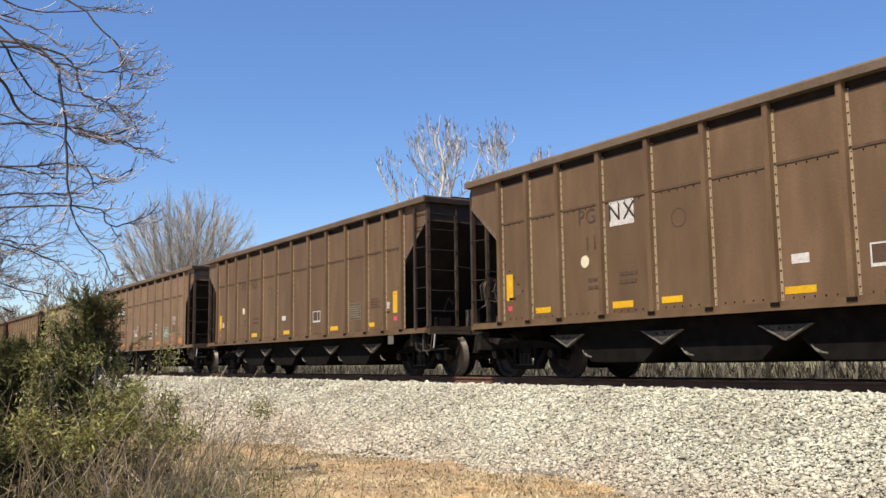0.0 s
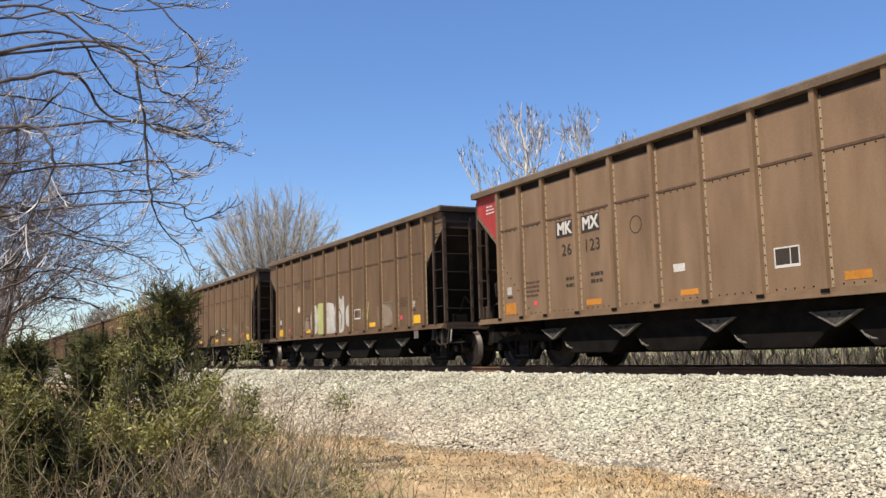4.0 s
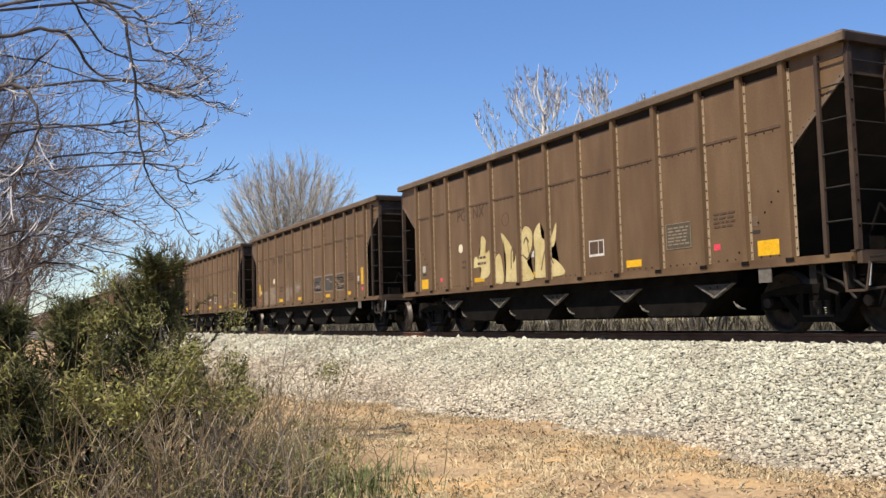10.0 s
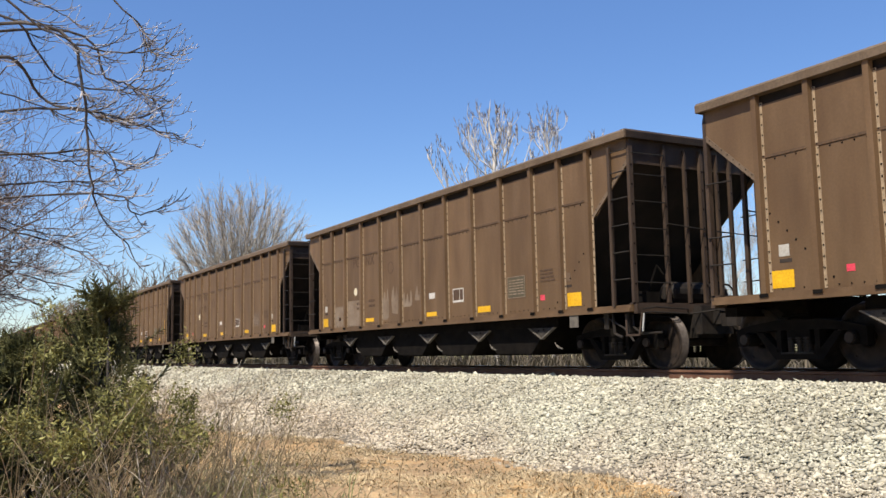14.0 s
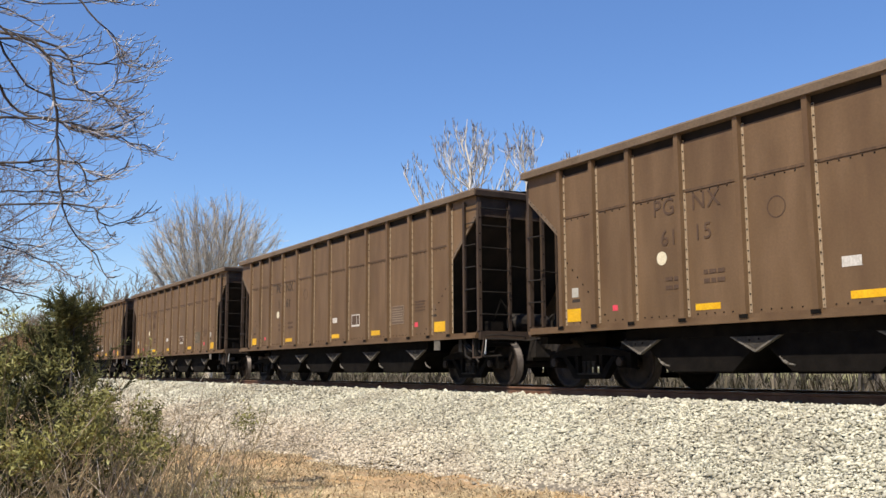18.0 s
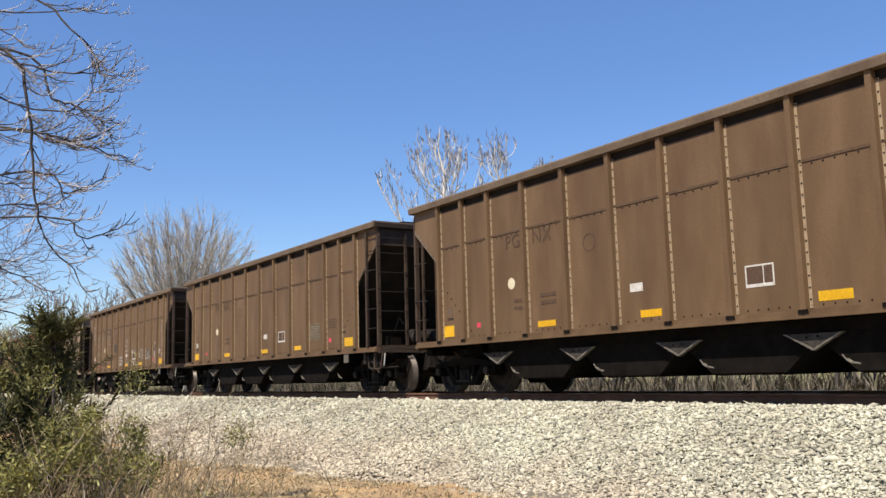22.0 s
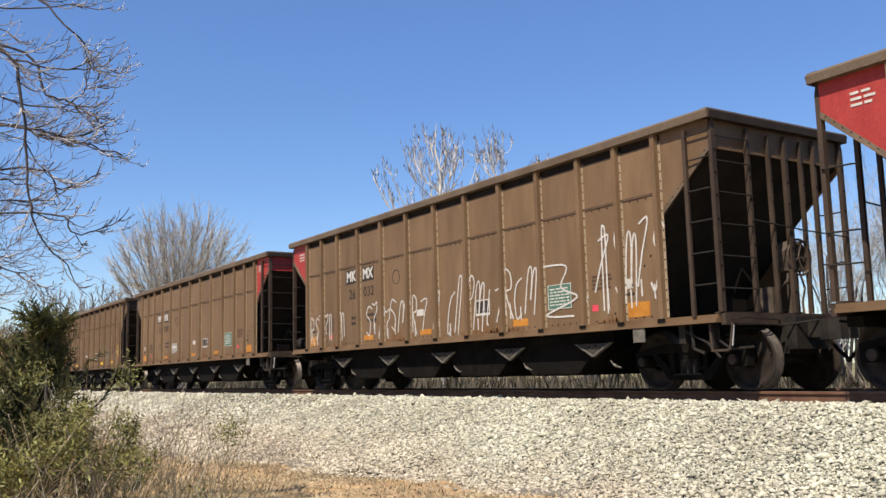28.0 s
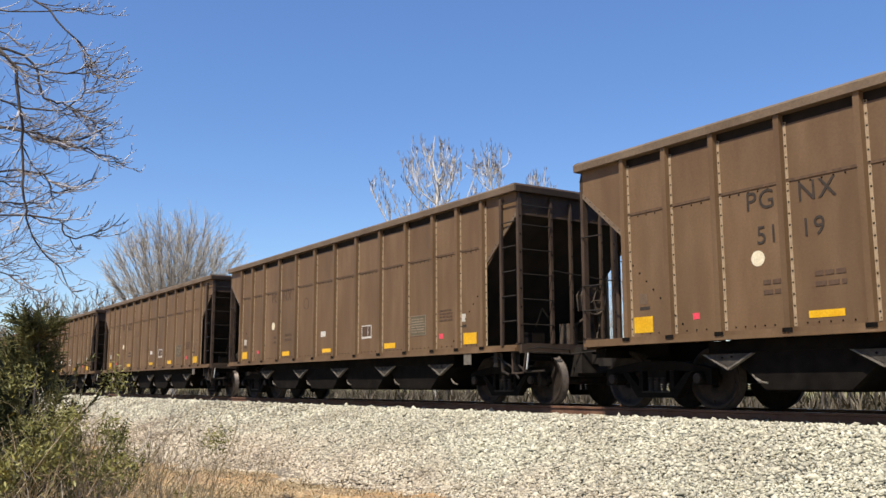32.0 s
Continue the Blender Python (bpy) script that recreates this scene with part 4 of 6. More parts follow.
def curve_line(points, k=5):
    """A smooth line through points (Catmull-Rom)."""
    p = [points[0], *points, points[-1]]
    out = []
    for a, b, c, d in zip(p, p[1:], p[2:], p[3:]):
        for i in range(k):
            t = i / k
            out.append(tuple(0.5 * (2 * b[q] + (c[q] - a[q]) * t + (2 * a[q] - 5 * b[q] + 4 * c[q] - d[q]) * t * t + (3 * b[q] - a[q] - 3 * c[q] + d[q]) * t ** 3) for q in (0, 1)))
    return out + [points[-1]]


def blob(car, name, points, mat, label="", lift=0.0):
    """A sprayed patch with a smooth outline."""
    bm = bmesh.new()
    f = bm.faces.new([bm.verts.new((x, FACE - lift, max(z, 1.082))) for x, z in curve_line(points + [points[0]], 4)[:-1]])
    bmesh.ops.triangulate(bm, faces=[f])
    return part(name, bm, mat, car, label)

# ---- the train ----
# what sets each car apart, from the first that has passed to the last in sight
# kind: p brown with faded letters, m brown with plated letters and red corners, g tan with red corners
CARS = {
    0: dict(letters=("PG", "11"), patch=1, tall=1, extra=(-5.0, -1.9)), 1: dict(tall=2, brake=1), 2: dict(kind="m", plain=1, number=("26", "029"), brake=1, rust=1, scrawl=2),
    3: dict(kind="g", plain=-1, number=("121", "142"), scrawl=3), 4: dict(kind="m", plain=1, amber=1, number=("26", "123"), brake=1), 5: dict(brake=1, spray="silver"),
    6: dict(letters=("PG", "81", "NX", "27")), 7: dict(spray="smoke"), 8: dict(brake=1, spray="pink"), 9: dict(brake=1),
    10: dict(spray="straw", brake=1), 11: dict(brake=1, tall=2, spray="dark"), 12: dict(), 13: dict(brake=1, letters=("PG", "01", "NX", "20")), 14: dict(spray="wash"),
    15: dict(letters=("PG", "61", "NX", "78"), brake=1), 16: dict(tall=3, letters=("PG", "01", "NX", "22")), 17: dict(brake=1, letters=("PG", "61", "NX", "15")), 18: dict(letters=("PG", "11", "NX", "61")), 19: dict(brake=1, letters=("PG", "81", "NX", "60")),
    20: dict(), 21: dict(brake=1), 22: dict(brake=0), 23: dict(scrawl=23), 24: dict(kind="g", plain=1, number=("121", "388"), brake=1), 25: dict(kind="m", number=("26", "054"), rust=1),
    26: dict(kind="m", number=("26", "058"), brake=1, rust=1), 27: dict(kind="m", plain=1, number=("26", "032"), brake=1, rust=1, scrawl=27), 28: dict(kind="m", plain=-1, number=("26", "018"), rust=1, scrawl=28),
    29: dict(tall=2, brake=1, letters=("PG", "11", "NX", "3")), 30: dict(brake=1, letters=("PG", "51", "NX", "19")), 31: dict(brake=1), 32: dict(),
}


def repaint(car, paint, corner, plain=0):
    """plain: the end (-1 or 1) whose corners stay in the side's colour."""
    for o in car.children:
        if o.name.split(".")[0] in ("side_panel", "side_post", "side_sheet", "far_side_post", "side_sill", "corner_panel", "end_panel") or paint is paint_tan and "chord" in o.name:
            slot = o.material_slots[0]
            slot.link = "OBJECT"
            slot.material = corner if "corner" in o and not (plain and o.bound_box[0][0] * plain > 0) else paint


def rusty_foot(car, x, w, h, g):
    """Rust that has crept up from the sill in thin ragged streaks."""
    bm = bmesh.new()
    a = x - w
    while a < x + w:
        b = a + g.uniform(0.012, 0.05)
        t = h * g.uniform(0.25, 1.3) * (1.1 - abs((a - x) / w))
        m = (a + b) / 2 + g.uniform(-0.006, 0.006)
        bm.faces.new([bm.verts.new((u, FACE + 0.001, v)) for u, v in ((a, 1.086), (b, 1.086), (b - 0.003, 1.086 + t * 0.5), (m, 1.09 + t), (a + 0.003, 1.086 + t * 0.6))])
        a = b + g.uniform(0.0, 0.03)
    part("rust_stain", bm, rust_stain, car)


def usual_marks(car, k, spec):
    g = random.Random(100 + k)
    kind = spec.get("kind", "p")
    stripe = orange if spec.get("rust") or spec.get("amber") else yellow
    tall = spec.get("tall", 0)
    turned = 0.0 if spec.get("brake") else 0.78       # cars that run the other way round carry some marks further along
    for x, w, h in ((-5.94, 0.42, 0.22), (-2.92, 0.50, 0.10), (-0.45 + turned, 0.48, 0.10), (2.70, 0.48, 0.11), (5.70, 0.46, 0.21)):
        if tall and abs(x) > 5:
            mark(car, "reflector", -5.98 if x < 0 else 5.84, 1.72, 0.20 if tall < 3 else 0.11, 0.50 if tall < 3 else 0.9, yellow, "tall yellow reflector")
            continue
        mark(car, "reflector", x + g.uniform(-0.06, 0.06), 1.20 + h / 4, w * g.uniform(0.85, 1.05), h * g.uniform(0.9, 1.15), stripe, "yellow reflector strip")
    for x in spec.get("extra", ()):
        mark(car, "reflector", x, 1.24, 0.42, 0.10, yellow)
    if tall:
        mark(car, "reflector", 4.66, 1.24, 0.36, 0.10, yellow)
    mark(car, "label", -0.63 + turned * 1.3 + g.uniform(-0.05, 0.05), 1.64, 0.27, 0.13, white)
    outline_mark(car, 1.60, 1.58, 0.46, 0.30, white, dark_letter if kind != "p" else faded_letter)
    # the small plates by the end post
    mark(car, "label", -5.72 if tall else -5.92, 1.64, 0.17, 0.16, silver_spray if k % 3 else brown_plate)
    mark(car, "socket", -5.90, 1.50, 0.20, 0.05, dark_letter)
    mark(car, "sticker", -5.98 if tall else -4.92, 1.32, 0.12, 0.09, hot_pink)
    plate = teal_plate if kind == "g" else green_plate if kind == "m" else brown_plate if k % 3 == 0 else olive_plate
    mark(car, "notice_plate", 3.85, 1.60, 0.62, 0.42, plate, "green notice plate with white lines")
    lines_mark(car, 3.85, 1.60, 0.50, 0.32, 6, white if kind != "p" else dust_spray, k, 0.0, 0.05)
    mark(car, "sticker", 4.72 + (1.12 if tall else 0), 1.34, 0.14, 0.10, hot_pink)
    mark(car, "label", 5.5, 1.66, 0.17, 0.15, silver_spray if k % 2 else brown_plate)
    mark(car, "socket", 5.5, 1.50, 0.22, 0.05, dark_letter)
    lines_mark(car, 4.9, 1.75, 0.45, 0.26, 4, faded_letter, k + 7)
    if kind == "p":
        dot(car, -3.84, 2.01, 0.105, cream)
        letters = spec.get("letters")
        tone = faded_letter
        if k in (18, 29, 30):
            tone = dark_letter
        a, b, c, d = letters if letters and len(letters) == 4 else (*(letters or ("PG", "")), "NX", "")
        writing(car, "faded_letters", a, -3.76, 2.77, 0.36, tone, 1.1)
        if k == 0:
            mark(car, "white_patch", -2.92, 2.74, 0.56, 0.42, white)
            writing(car, "stencil_letters", c, -2.92, 2.74, 0.40, dark_letter, 1.2)
        else:
            writing(car, "faded_letters", c, -2.92, 2.77, 0.36, tone, 1.1)
        if b:
            writing(car, "faded_digits", b, -3.67, 2.30, 0.34, tone, 1.1)
        if d:
            writing(car, "faded_digits", d, -3.00, 2.31, 0.34, tone, 1.1)
        lines_mark(car, -3.6, 1.62, 0.35, 0.26, 2, faded_letter, k + 3)
        lines_mark(car, -2.8, 1.66, 0.42, 0.26, 2, faded_letter, k + 4)
        ring_mark(car, -1.70, 2.48, 0.15, faded_letter)
    else:
        for x, text in ((-3.81, "MK"), (-2.97, "MX")):
            mark(car, "letter_plate", x, 2.71, 0.56, 0.33, dark_letter)
            writing(car, "white_letters", text, x, 2.71, 0.33, white, 1.0, 0.012)
        a, b = spec["number"]
        tone = dark_letter
        writing(car, "stencil_digits", a, -3.75, 2.28, 0.32, tone, 1.1)
        writing(car, "stencil_digits", b, -2.93, 2.29, 0.32, tone, 1.1)
        ring_mark(car, -1.66, 2.5, 0.16, dark_letter)
        lines_mark(car, -3.6, 1.66, 0.42, 0.26, 2, dark_letter, k + 3)
        lines_mark(car, -2.8, 1.68, 0.42, 0.26, 2, dark_letter, k + 4)
        lines_mark(car, -5.0, 1.62, 0.5, 0.36, 4, faded_letter, k + 5)
        for e in (-1, 1):
            if e == spec.get("plain", 0):
                continue
            lines_mark(car, e * 6.62, 3.52 if e < 0 else 3.55, 0.34, 0.22, 3, white, k + 9 + e)
    if spec.get("rust"):
        # rust bleeding up from the sill
        for i in range(9):
            x = g.uniform(-5.9, 6.0)
            w, h = g.uniform(0.25, 0.6), g.uniform(0.10, 0.42)
            rusty_foot(car, x, w, h, g)


rust_stain = material("rust_stain", [(0.150, 0.070, 0.028), (0.205, 0.098, 0.040)], 0.85, 0, 5, 50, 0.1)


# pen strokes of hand-drawn capitals in a unit box
PEN = {
    "R": [[(0, 0), (0.05, 1), (0.6, 0.95), (0.65, 0.6), (0.1, 0.5), (0.75, 0)]], "E": [[(0.7, 0.95), (0, 1), (0.05, 0), (0.75, 0.05)], [(0, 0.5), (0.5, 0.52)]], "K": [[(0, 0), (0.05, 1)], [(0.6, 0.95), (0.05, 0.45), (0.7, 0)]],
    "1": [[(0, 0.75), (0.3, 1), (0.3, 0)], [(0, 0), (0.6, 0.02)]], "A": [[(0, 0), (0.38, 1), (0.75, 0)], [(0.12, 0.38), (0.62, 0.36)]], "T": [[(0, 0.95), (0.75, 1)], [(0.38, 0.97), (0.36, 0)]], "I": [[(0.3, 1), (0.3, 0)]],
    "B": [[(0, 0), (0, 1), (0.55, 0.85), (0.1, 0.52), (0.65, 0.3), (0, 0)]], "Y": [[(0, 1), (0.35, 0.5), (0.75, 1)], [(0.35, 0.5), (0.2, -0.1)]], "J": [[(0.1, 1), (0.7, 1)], [(0.45, 1), (0.42, 0.1), (0.0, 0.1)]], "O": [[(0.3, 0.95), (0.02, 0.5), (0.3, 0.02), (0.65, 0.5), (0.3, 0.95)]], "9": [[(0.6, 0.8), (0.2, 0.98), (0.1, 0.6), (0.6, 0.7), (0.5, 0)]], "S": [[(0.6, 0.9), (0.1, 0.8), (0.6, 0.35), (0, 0.05)]],
}


def pen_lines(text, x, z, h, w, lean=0.0):
    """Strokes of a hand-drawn word from x, z (bottom left), letters h high and w wide."""
    out = []
    for i, c in enumerate(text):
        for line in PEN.get(c, []):
            out.append([(x + (i + u * 0.85) * w + v * h * lean, z + v * h + 0.04 * math.sin(3 * i + 5 * u)) for u, v in line])
    return out


def sprayed(car, spec, k):
    g = random.Random(k)
    s = spec.get("spray")
    if s == "pink":
        blob(car, "spray_shadow", [(-2.2, 1.75), (-2.28, 2.15), (-2.05, 2.34), (-1.85, 2.3), (-1.9, 1.9)], charcoal_spray, "", 0.001)
        blob(car, "pink_spray", [(-2.45, 1.12), (-2.38, 1.4), (-2.75, 1.42), (-2.90, 1.62), (-2.75, 1.80), (-2.42, 1.74), (-2.2, 1.72), (-2.12, 2.2), (-1.96, 2.30), (-1.82, 2.18), (-1.84, 1.72), (-1.55, 1.72), (-1.5, 1.52), (-1.32, 1.38), (-1.34, 1.12)], pink, "sprayed pink shape", 0.005)
        strokes(car, "dark_spray", [curve_line([(-1.98, 1.80), (-1.78, 1.84), (-1.72, 1.64), (-1.92, 1.56)]), curve_line([(-1.7, 1.5), (-1.55, 1.44)])], charcoal_spray, 0.03)
        strokes(car, "dark_spray", [curve_line([(0.25, 1.9), (0.5, 2.05), (0.75, 1.95)]), curve_line([(0.2, 1.6), (0.4, 1.8), (0.55, 1.55), (0.8, 1.8), (0.95, 1.6)])], charcoal_spray, 0.05)
    elif s == "straw":
        for pts in ([(-3.2, 1.5), (-3.15, 1.75), (-2.9, 1.78), (-2.8, 2.2), (-2.6, 2.1), (-2.62, 1.82), (-2.3, 1.9), (-2.35, 1.6), (-2.5, 1.3), (-2.9, 1.25), (-2.85, 1.5)],
                    [(-2.2, 1.12), (-2.28, 1.5), (-2.05, 1.75), (-1.9, 1.6), (-1.85, 1.12)],
                    [(-1.75, 1.12), (-1.72, 1.7), (-1.9, 2.2), (-1.45, 1.85), (-1.4, 1.5), (-1.15, 1.95), (-0.9, 2.24), (-0.62, 2.1), (-0.66, 1.75), (-0.85, 1.5), (-0.62, 1.12)],
                    [(-0.55, 1.14), (-0.52, 1.6), (-0.55, 2.05), (-0.3, 2.26), (-0.25, 1.95), (0.05, 1.9), (0.3, 2.2), (0.2, 1.75), (-0.1, 1.62), (0.35, 1.4), (0.5, 1.16)]):
            blob(car, "straw_spray", pts, straw_spray, "sprayed pale yellow letters", 0.002)
        strokes(car, "dark_spray", [curve_line([(-1.5, 1.4), (-1.45, 1.8), (-1.2, 1.7), (-1.15, 1.3)]), curve_line([(-0.95, 1.9), (-0.85, 2.0), (-0.75, 1.9)]), curve_line([(-0.3, 1.3), (-0.1, 1.7), (0.15, 1.4)]), curve_line([(-1.0, 1.65), (-0.8, 1.55), (-0.62, 1.7)])], paint_brown, 0.035)
    elif s == "silver":
        for pts, m in (([(-2.5, 1.12), (-2.6, 1.7), (-2.3, 2.05), (-2.0, 2.0), (-1.9, 1.5), (-2.0, 1.12)], silver_spray), ([(-1.85, 1.10), (-1.9, 2.0), (-1.5, 2.1), (-1.2, 1.95), (-1.15, 1.10)], lime_spray),
                       ([(-1.1, 1.10), (-1.1, 2.0), (-0.6, 2.05), (-0.35, 1.9), (-0.3, 1.10)], silver_spray), ([(-0.25, 1.10), (-0.3, 1.8), (0.0, 2.3), (0.25, 2.1), (0.5, 2.2), (0.55, 1.5), (0.4, 1.10)], silver_spray),
                       ([(0.7, 1.3), (0.65, 1.7), (0.9, 1.9), (1.0, 1.5), (0.9, 1.25)], silver_spray), ([(-3.2, 1.2), (-3.1, 1.6), (-2.85, 1.7), (-2.75, 1.3)], dust_spray), ([(3.2, 1.15), (3.15, 1.7), (3.6, 1.75), (4.1, 1.55), (4.1, 1.2)], dust_spray)):
            blob(car, "silver_spray", pts, m, "sprayed silver letters", 0.003)
        strokes(car, "dark_spray", [curve_line([(-0.1, 1.3), (0.05, 1.8), (0.3, 1.6), (0.25, 1.2)]), curve_line([(-2.4, 1.3), (-2.3, 1.7), (-2.15, 1.4)])], charcoal_spray, 0.04)
        strokes(car, "lime_scrawl", [curve_line([(2.0, 1.5), (2.2, 1.9), (2.35, 1.45), (2.5, 1.9), (2.4, 1.4)])], lime_spray, 0.03)
    elif s == "smoke":
        for pts in ([(2.36, 1.62), (2.40, 1.80), (2.60, 1.84), (2.74, 1.72), (2.70, 1.56), (2.54, 1.46), (2.42, 1.50)], [(2.80, 1.86), (2.86, 1.98), (3.10, 2.02), (3.16, 1.86), (3.00, 1.74), (2.84, 1.76)]):
            blob(car, "faded_spray", pts, silver_spray, "faded white spray", 0.002)
        strokes(car, "faded_spray", [curve_line([(2.34, 1.14), (2.40, 1.30), (2.56, 1.40), (2.76, 1.36), (2.92, 1.18)]), curve_line([(2.50, 1.46), (2.62, 1.40), (2.78, 1.50), (2.90, 1.72)]), curve_line([(2.90, 1.30), (3.00, 1.52), (3.02, 1.74)]), [(3.10, 1.78), (3.22, 1.74)]], silver_spray, 0.055)
        strokes(car, "brown_spray", [curve_line([(2.42, 1.68), (2.48, 1.64), (2.52, 1.70)]), curve_line([(2.58, 1.68), (2.64, 1.63), (2.67, 1.69)]), curve_line([(2.46, 1.56), (2.56, 1.52), (2.64, 1.57)]), curve_line([(2.9, 1.86), (3.02, 1.84), (3.12, 1.88)])], paint_brown, 0.025)
    elif s in ("dark", "wash"):
        for x0, x1, z in ((-5.30, -4.55, 1.66), (-4.40, -3.48, 1.78)):
            mark(car, "faded_spray", (x0 + x1) / 2, (z + 1.10) / 2, x1 - x0, z - 1.10, faint_spray, "faded grey wash", 0.002)
        for i in range(4):
            x = -2.25 + i * 0.62 + g.uniform(-0.05, 0.05)
            top = 1.86 + g.uniform(-0.1, 0.16)
            blob(car, "faded_spray", [(x, 1.22 + 0.12 * i), (x - 0.05, top - 0.3), (x + 0.07, top), (x + 0.14, top - 0.26), (x + 0.24, top - 0.04), (x + 0.32, top - 0.3), (x + 0.42, top + 0.03), (x + 0.46, 1.25 + 0.12 * i)], faint_spray, "faded grey spray", 0.001)
        if s == "dark":
            for x0, x1 in ((1.24, 2.14), (2.38, 3.28), (3.52, 4.38)):
                mark(car, "dark_spray", (x0 + x1) / 2, 1.64, x1 - x0, 0.46, charcoal_spray, "dark sprayed patch", 0.002)
                strokes(car, "pale_rim", [[(x0, 1.90 + g.uniform(-0.02, 0.02)), (x1, 1.91)], [(x0, 1.38), (x1, 1.37 + g.uniform(-0.02, 0.02))]], dust_spray, 0.04)
                strokes(car, "pale_scrawl", [curve_line([(x0 + (x1 - x0) * q / 5, 1.64 + g.uniform(-0.14, 0.14)) for q in range(1, 5)])], dust_spray, 0.05)
    n = spec.get("scrawl")
    if n == 27:
        lines = []
        shapes = [[(0, 0), (0.04, 0.85), (0.22, 1.05), (0.38, 0.85), (0.40, 0.3), (0.46, 0.85), (0.62, 1.0), (0.74, 0.8), (0.76, -0.05)], [(0.0, 1.0), (0.06, 0.15), (0.22, 0.0)], [(0.65, 0.9), (0.3, 1.0), (0.08, 0.75), (0.5, 0.5), (0.4, 0.1), (0.1, 0.2)],
                  [(0, -0.1), (0.03, 0.9), (0.2, 1.02), (0.34, 0.85), (0.36, -0.15)], [(0.5, 0.95), (0.15, 0.8), (0.02, 0.4), (0.15, 0.0), (0.45, 0.1)], [(0.02, 1.0), (0.3, 0.94), (0.62, 1.02), (0.58, 0.7), (0.3, 0.5), (0.32, 0.1)],
                  [(0, 0.95), (0.65, 1.0), (0.3, 0.5), (0.1, 0.1)], [(0.1, 0), (0.05, 1), (0.5, 0.95), (0.52, 0.6), (0.15, 0.5), (0.6, -0.1)]]
        last = -1
        for x0, x1, z0, z1, k2 in ((-6.1, -4.2, 1.25, 1.80, 7), (-3.1, -0.7, 1.22, 1.95, 8), (-0.6, 1.6, 1.18, 2.05, 7), (1.7, 3.2, 1.25, 2.05, 5), (4.45, 6.15, 1.35, 2.50, 7)):
            for i in range(k2):
                pick = g.choice([q for q in range(len(shapes)) if q != last])
                last = pick
                w, h = (x1 - x0) / k2 * g.uniform(1.0, 1.5), (z1 - z0) * g.uniform(0.8, 1.12)
                a, lean = x0 + (x1 - x0) * i / k2, g.uniform(-0.1, 0.25)
                z = z0 + g.uniform(-0.05, 0.15)
                lines.append(curve_line([(a + u * w + lean * v * h, z + v * h) for u, v in shapes[pick]]))
                if g.random() < 0.5:
                    lines.append([(a + w * 0.4, z + 0.2), (a + w * 0.42, z - g.uniform(0.0, 0.12))])
        lines.append(curve_line([(3.3, 2.15), (4.05, 2.1), (3.9, 1.75), (4.3, 1.55), (3.5, 1.3), (4.2, 1.25)]))
        for line in lines:
            strokes(car, "scrawled_letter", [line], white, 0.032, "white sprayed letter")
    elif n == 23:
        mark(car, "grey_patch", -1.70, 2.02, 0.50, 0.36, charcoal_spray, "dark grey painted patch")
        lines = pen_lines("R", -6.08, 2.38, 0.86, 0.42) + pen_lines("E", -5.28, 1.82, 0.82, 0.42) + pen_lines("K", -4.32, 2.12, 0.62, 0.30) + pen_lines("1", -3.16, 2.24, 0.62, 0.40, 0.1)
        lines += pen_lines("A", 0.22, 1.88, 0.44, 0.40) + pen_lines("T", 0.25, 1.50, 0.34, 0.40) + [[(0.30, 1.16), (0.40, 1.52)], [(0.62, 1.16), (0.52, 1.52)], [(0.34, 1.30), (0.60, 1.30)]]
        lines += pen_lines("REK", 2.56, 1.46, 0.36, 0.22) + pen_lines("1", 3.16, 1.50, 0.46, 0.26, 0.15) + [[(2.95, 1.42), (3.32, 1.46)]]
        lines += pen_lines("TI", 4.75, 1.72, 0.30, 0.34) + pen_lines("BB", 4.80, 1.44, 0.22, 0.30) + pen_lines("O9", 4.80, 1.16, 0.24, 0.30) + pen_lines("JR", 1.32, 1.14, 0.20, 0.24)
        lines += pen_lines("R", 5.80, 2.3, 0.5, 0.36) + pen_lines("E", 5.85, 1.8, 0.45, 0.34) + pen_lines("K", 5.85, 1.3, 0.45, 0.36)
        lines += [curve_line([(3.50, 1.78), (3.50, 1.42), (3.78, 1.44)]), curve_line([(3.80, 1.56), (3.95, 1.70), (3.82, 1.45), (4.0, 1.46)]), curve_line([(4.1, 1.70), (4.02, 1.56), (4.14, 1.46), (4.04, 1.40)])]
        for row in range(3):
            z = 1.58 - row * 0.15
            lines.append(curve_line([(-0.95 + 0.046 * i + g.uniform(-0.02, 0.03), z + (0.06 if i % 2 else -0.05) * g.uniform(0.0, 1.3)) for i in range(16)]))
        lines.append(curve_line([(1.14 + 0.055 * i + g.uniform(-0.02, 0.03), 1.74 + (0.09 if i % 2 else -0.06) * g.uniform(0.0, 1.3)) for i in range(13)]))
        for line in lines:
            strokes(car, "scrawled_letter", [line], white, 0.021, "white chalk stroke")
    elif n == 28:
        strokes(car, "white_scrawl", [curve_line([(-2.2 + 0.12 * i, 1.35), (-2.15 + 0.12 * i, 1.62), (-2.05 + 0.12 * i, 1.42), (-2.1 + 0.12 * i, 1.7)]) for i in range(5)], white, 0.04, "small white tag")
    elif n == 2:
        lines = [[(u - 1.55 + 1.05, v) for u, v in l] for l in pen_lines("YAY", -0.62, 1.60, 0.27, 0.17, 0.25)] + [[(u - 1.55 + 1.05, v) for u, v in l] for l in pen_lines("YAY", -0.06, 1.78, 0.27, 0.17, 0.25)]
        for line in lines:
            strokes(car, "scrawled_letter", [line], white, 0.036, "white sprayed letter")
        strokes(car, "white_scrawl", pen_lines("E", 2.42, 1.60, 0.40, 0.28) + pen_lines("EYS", 4.72, 1.95, 0.24, 0.20), white, 0.034)
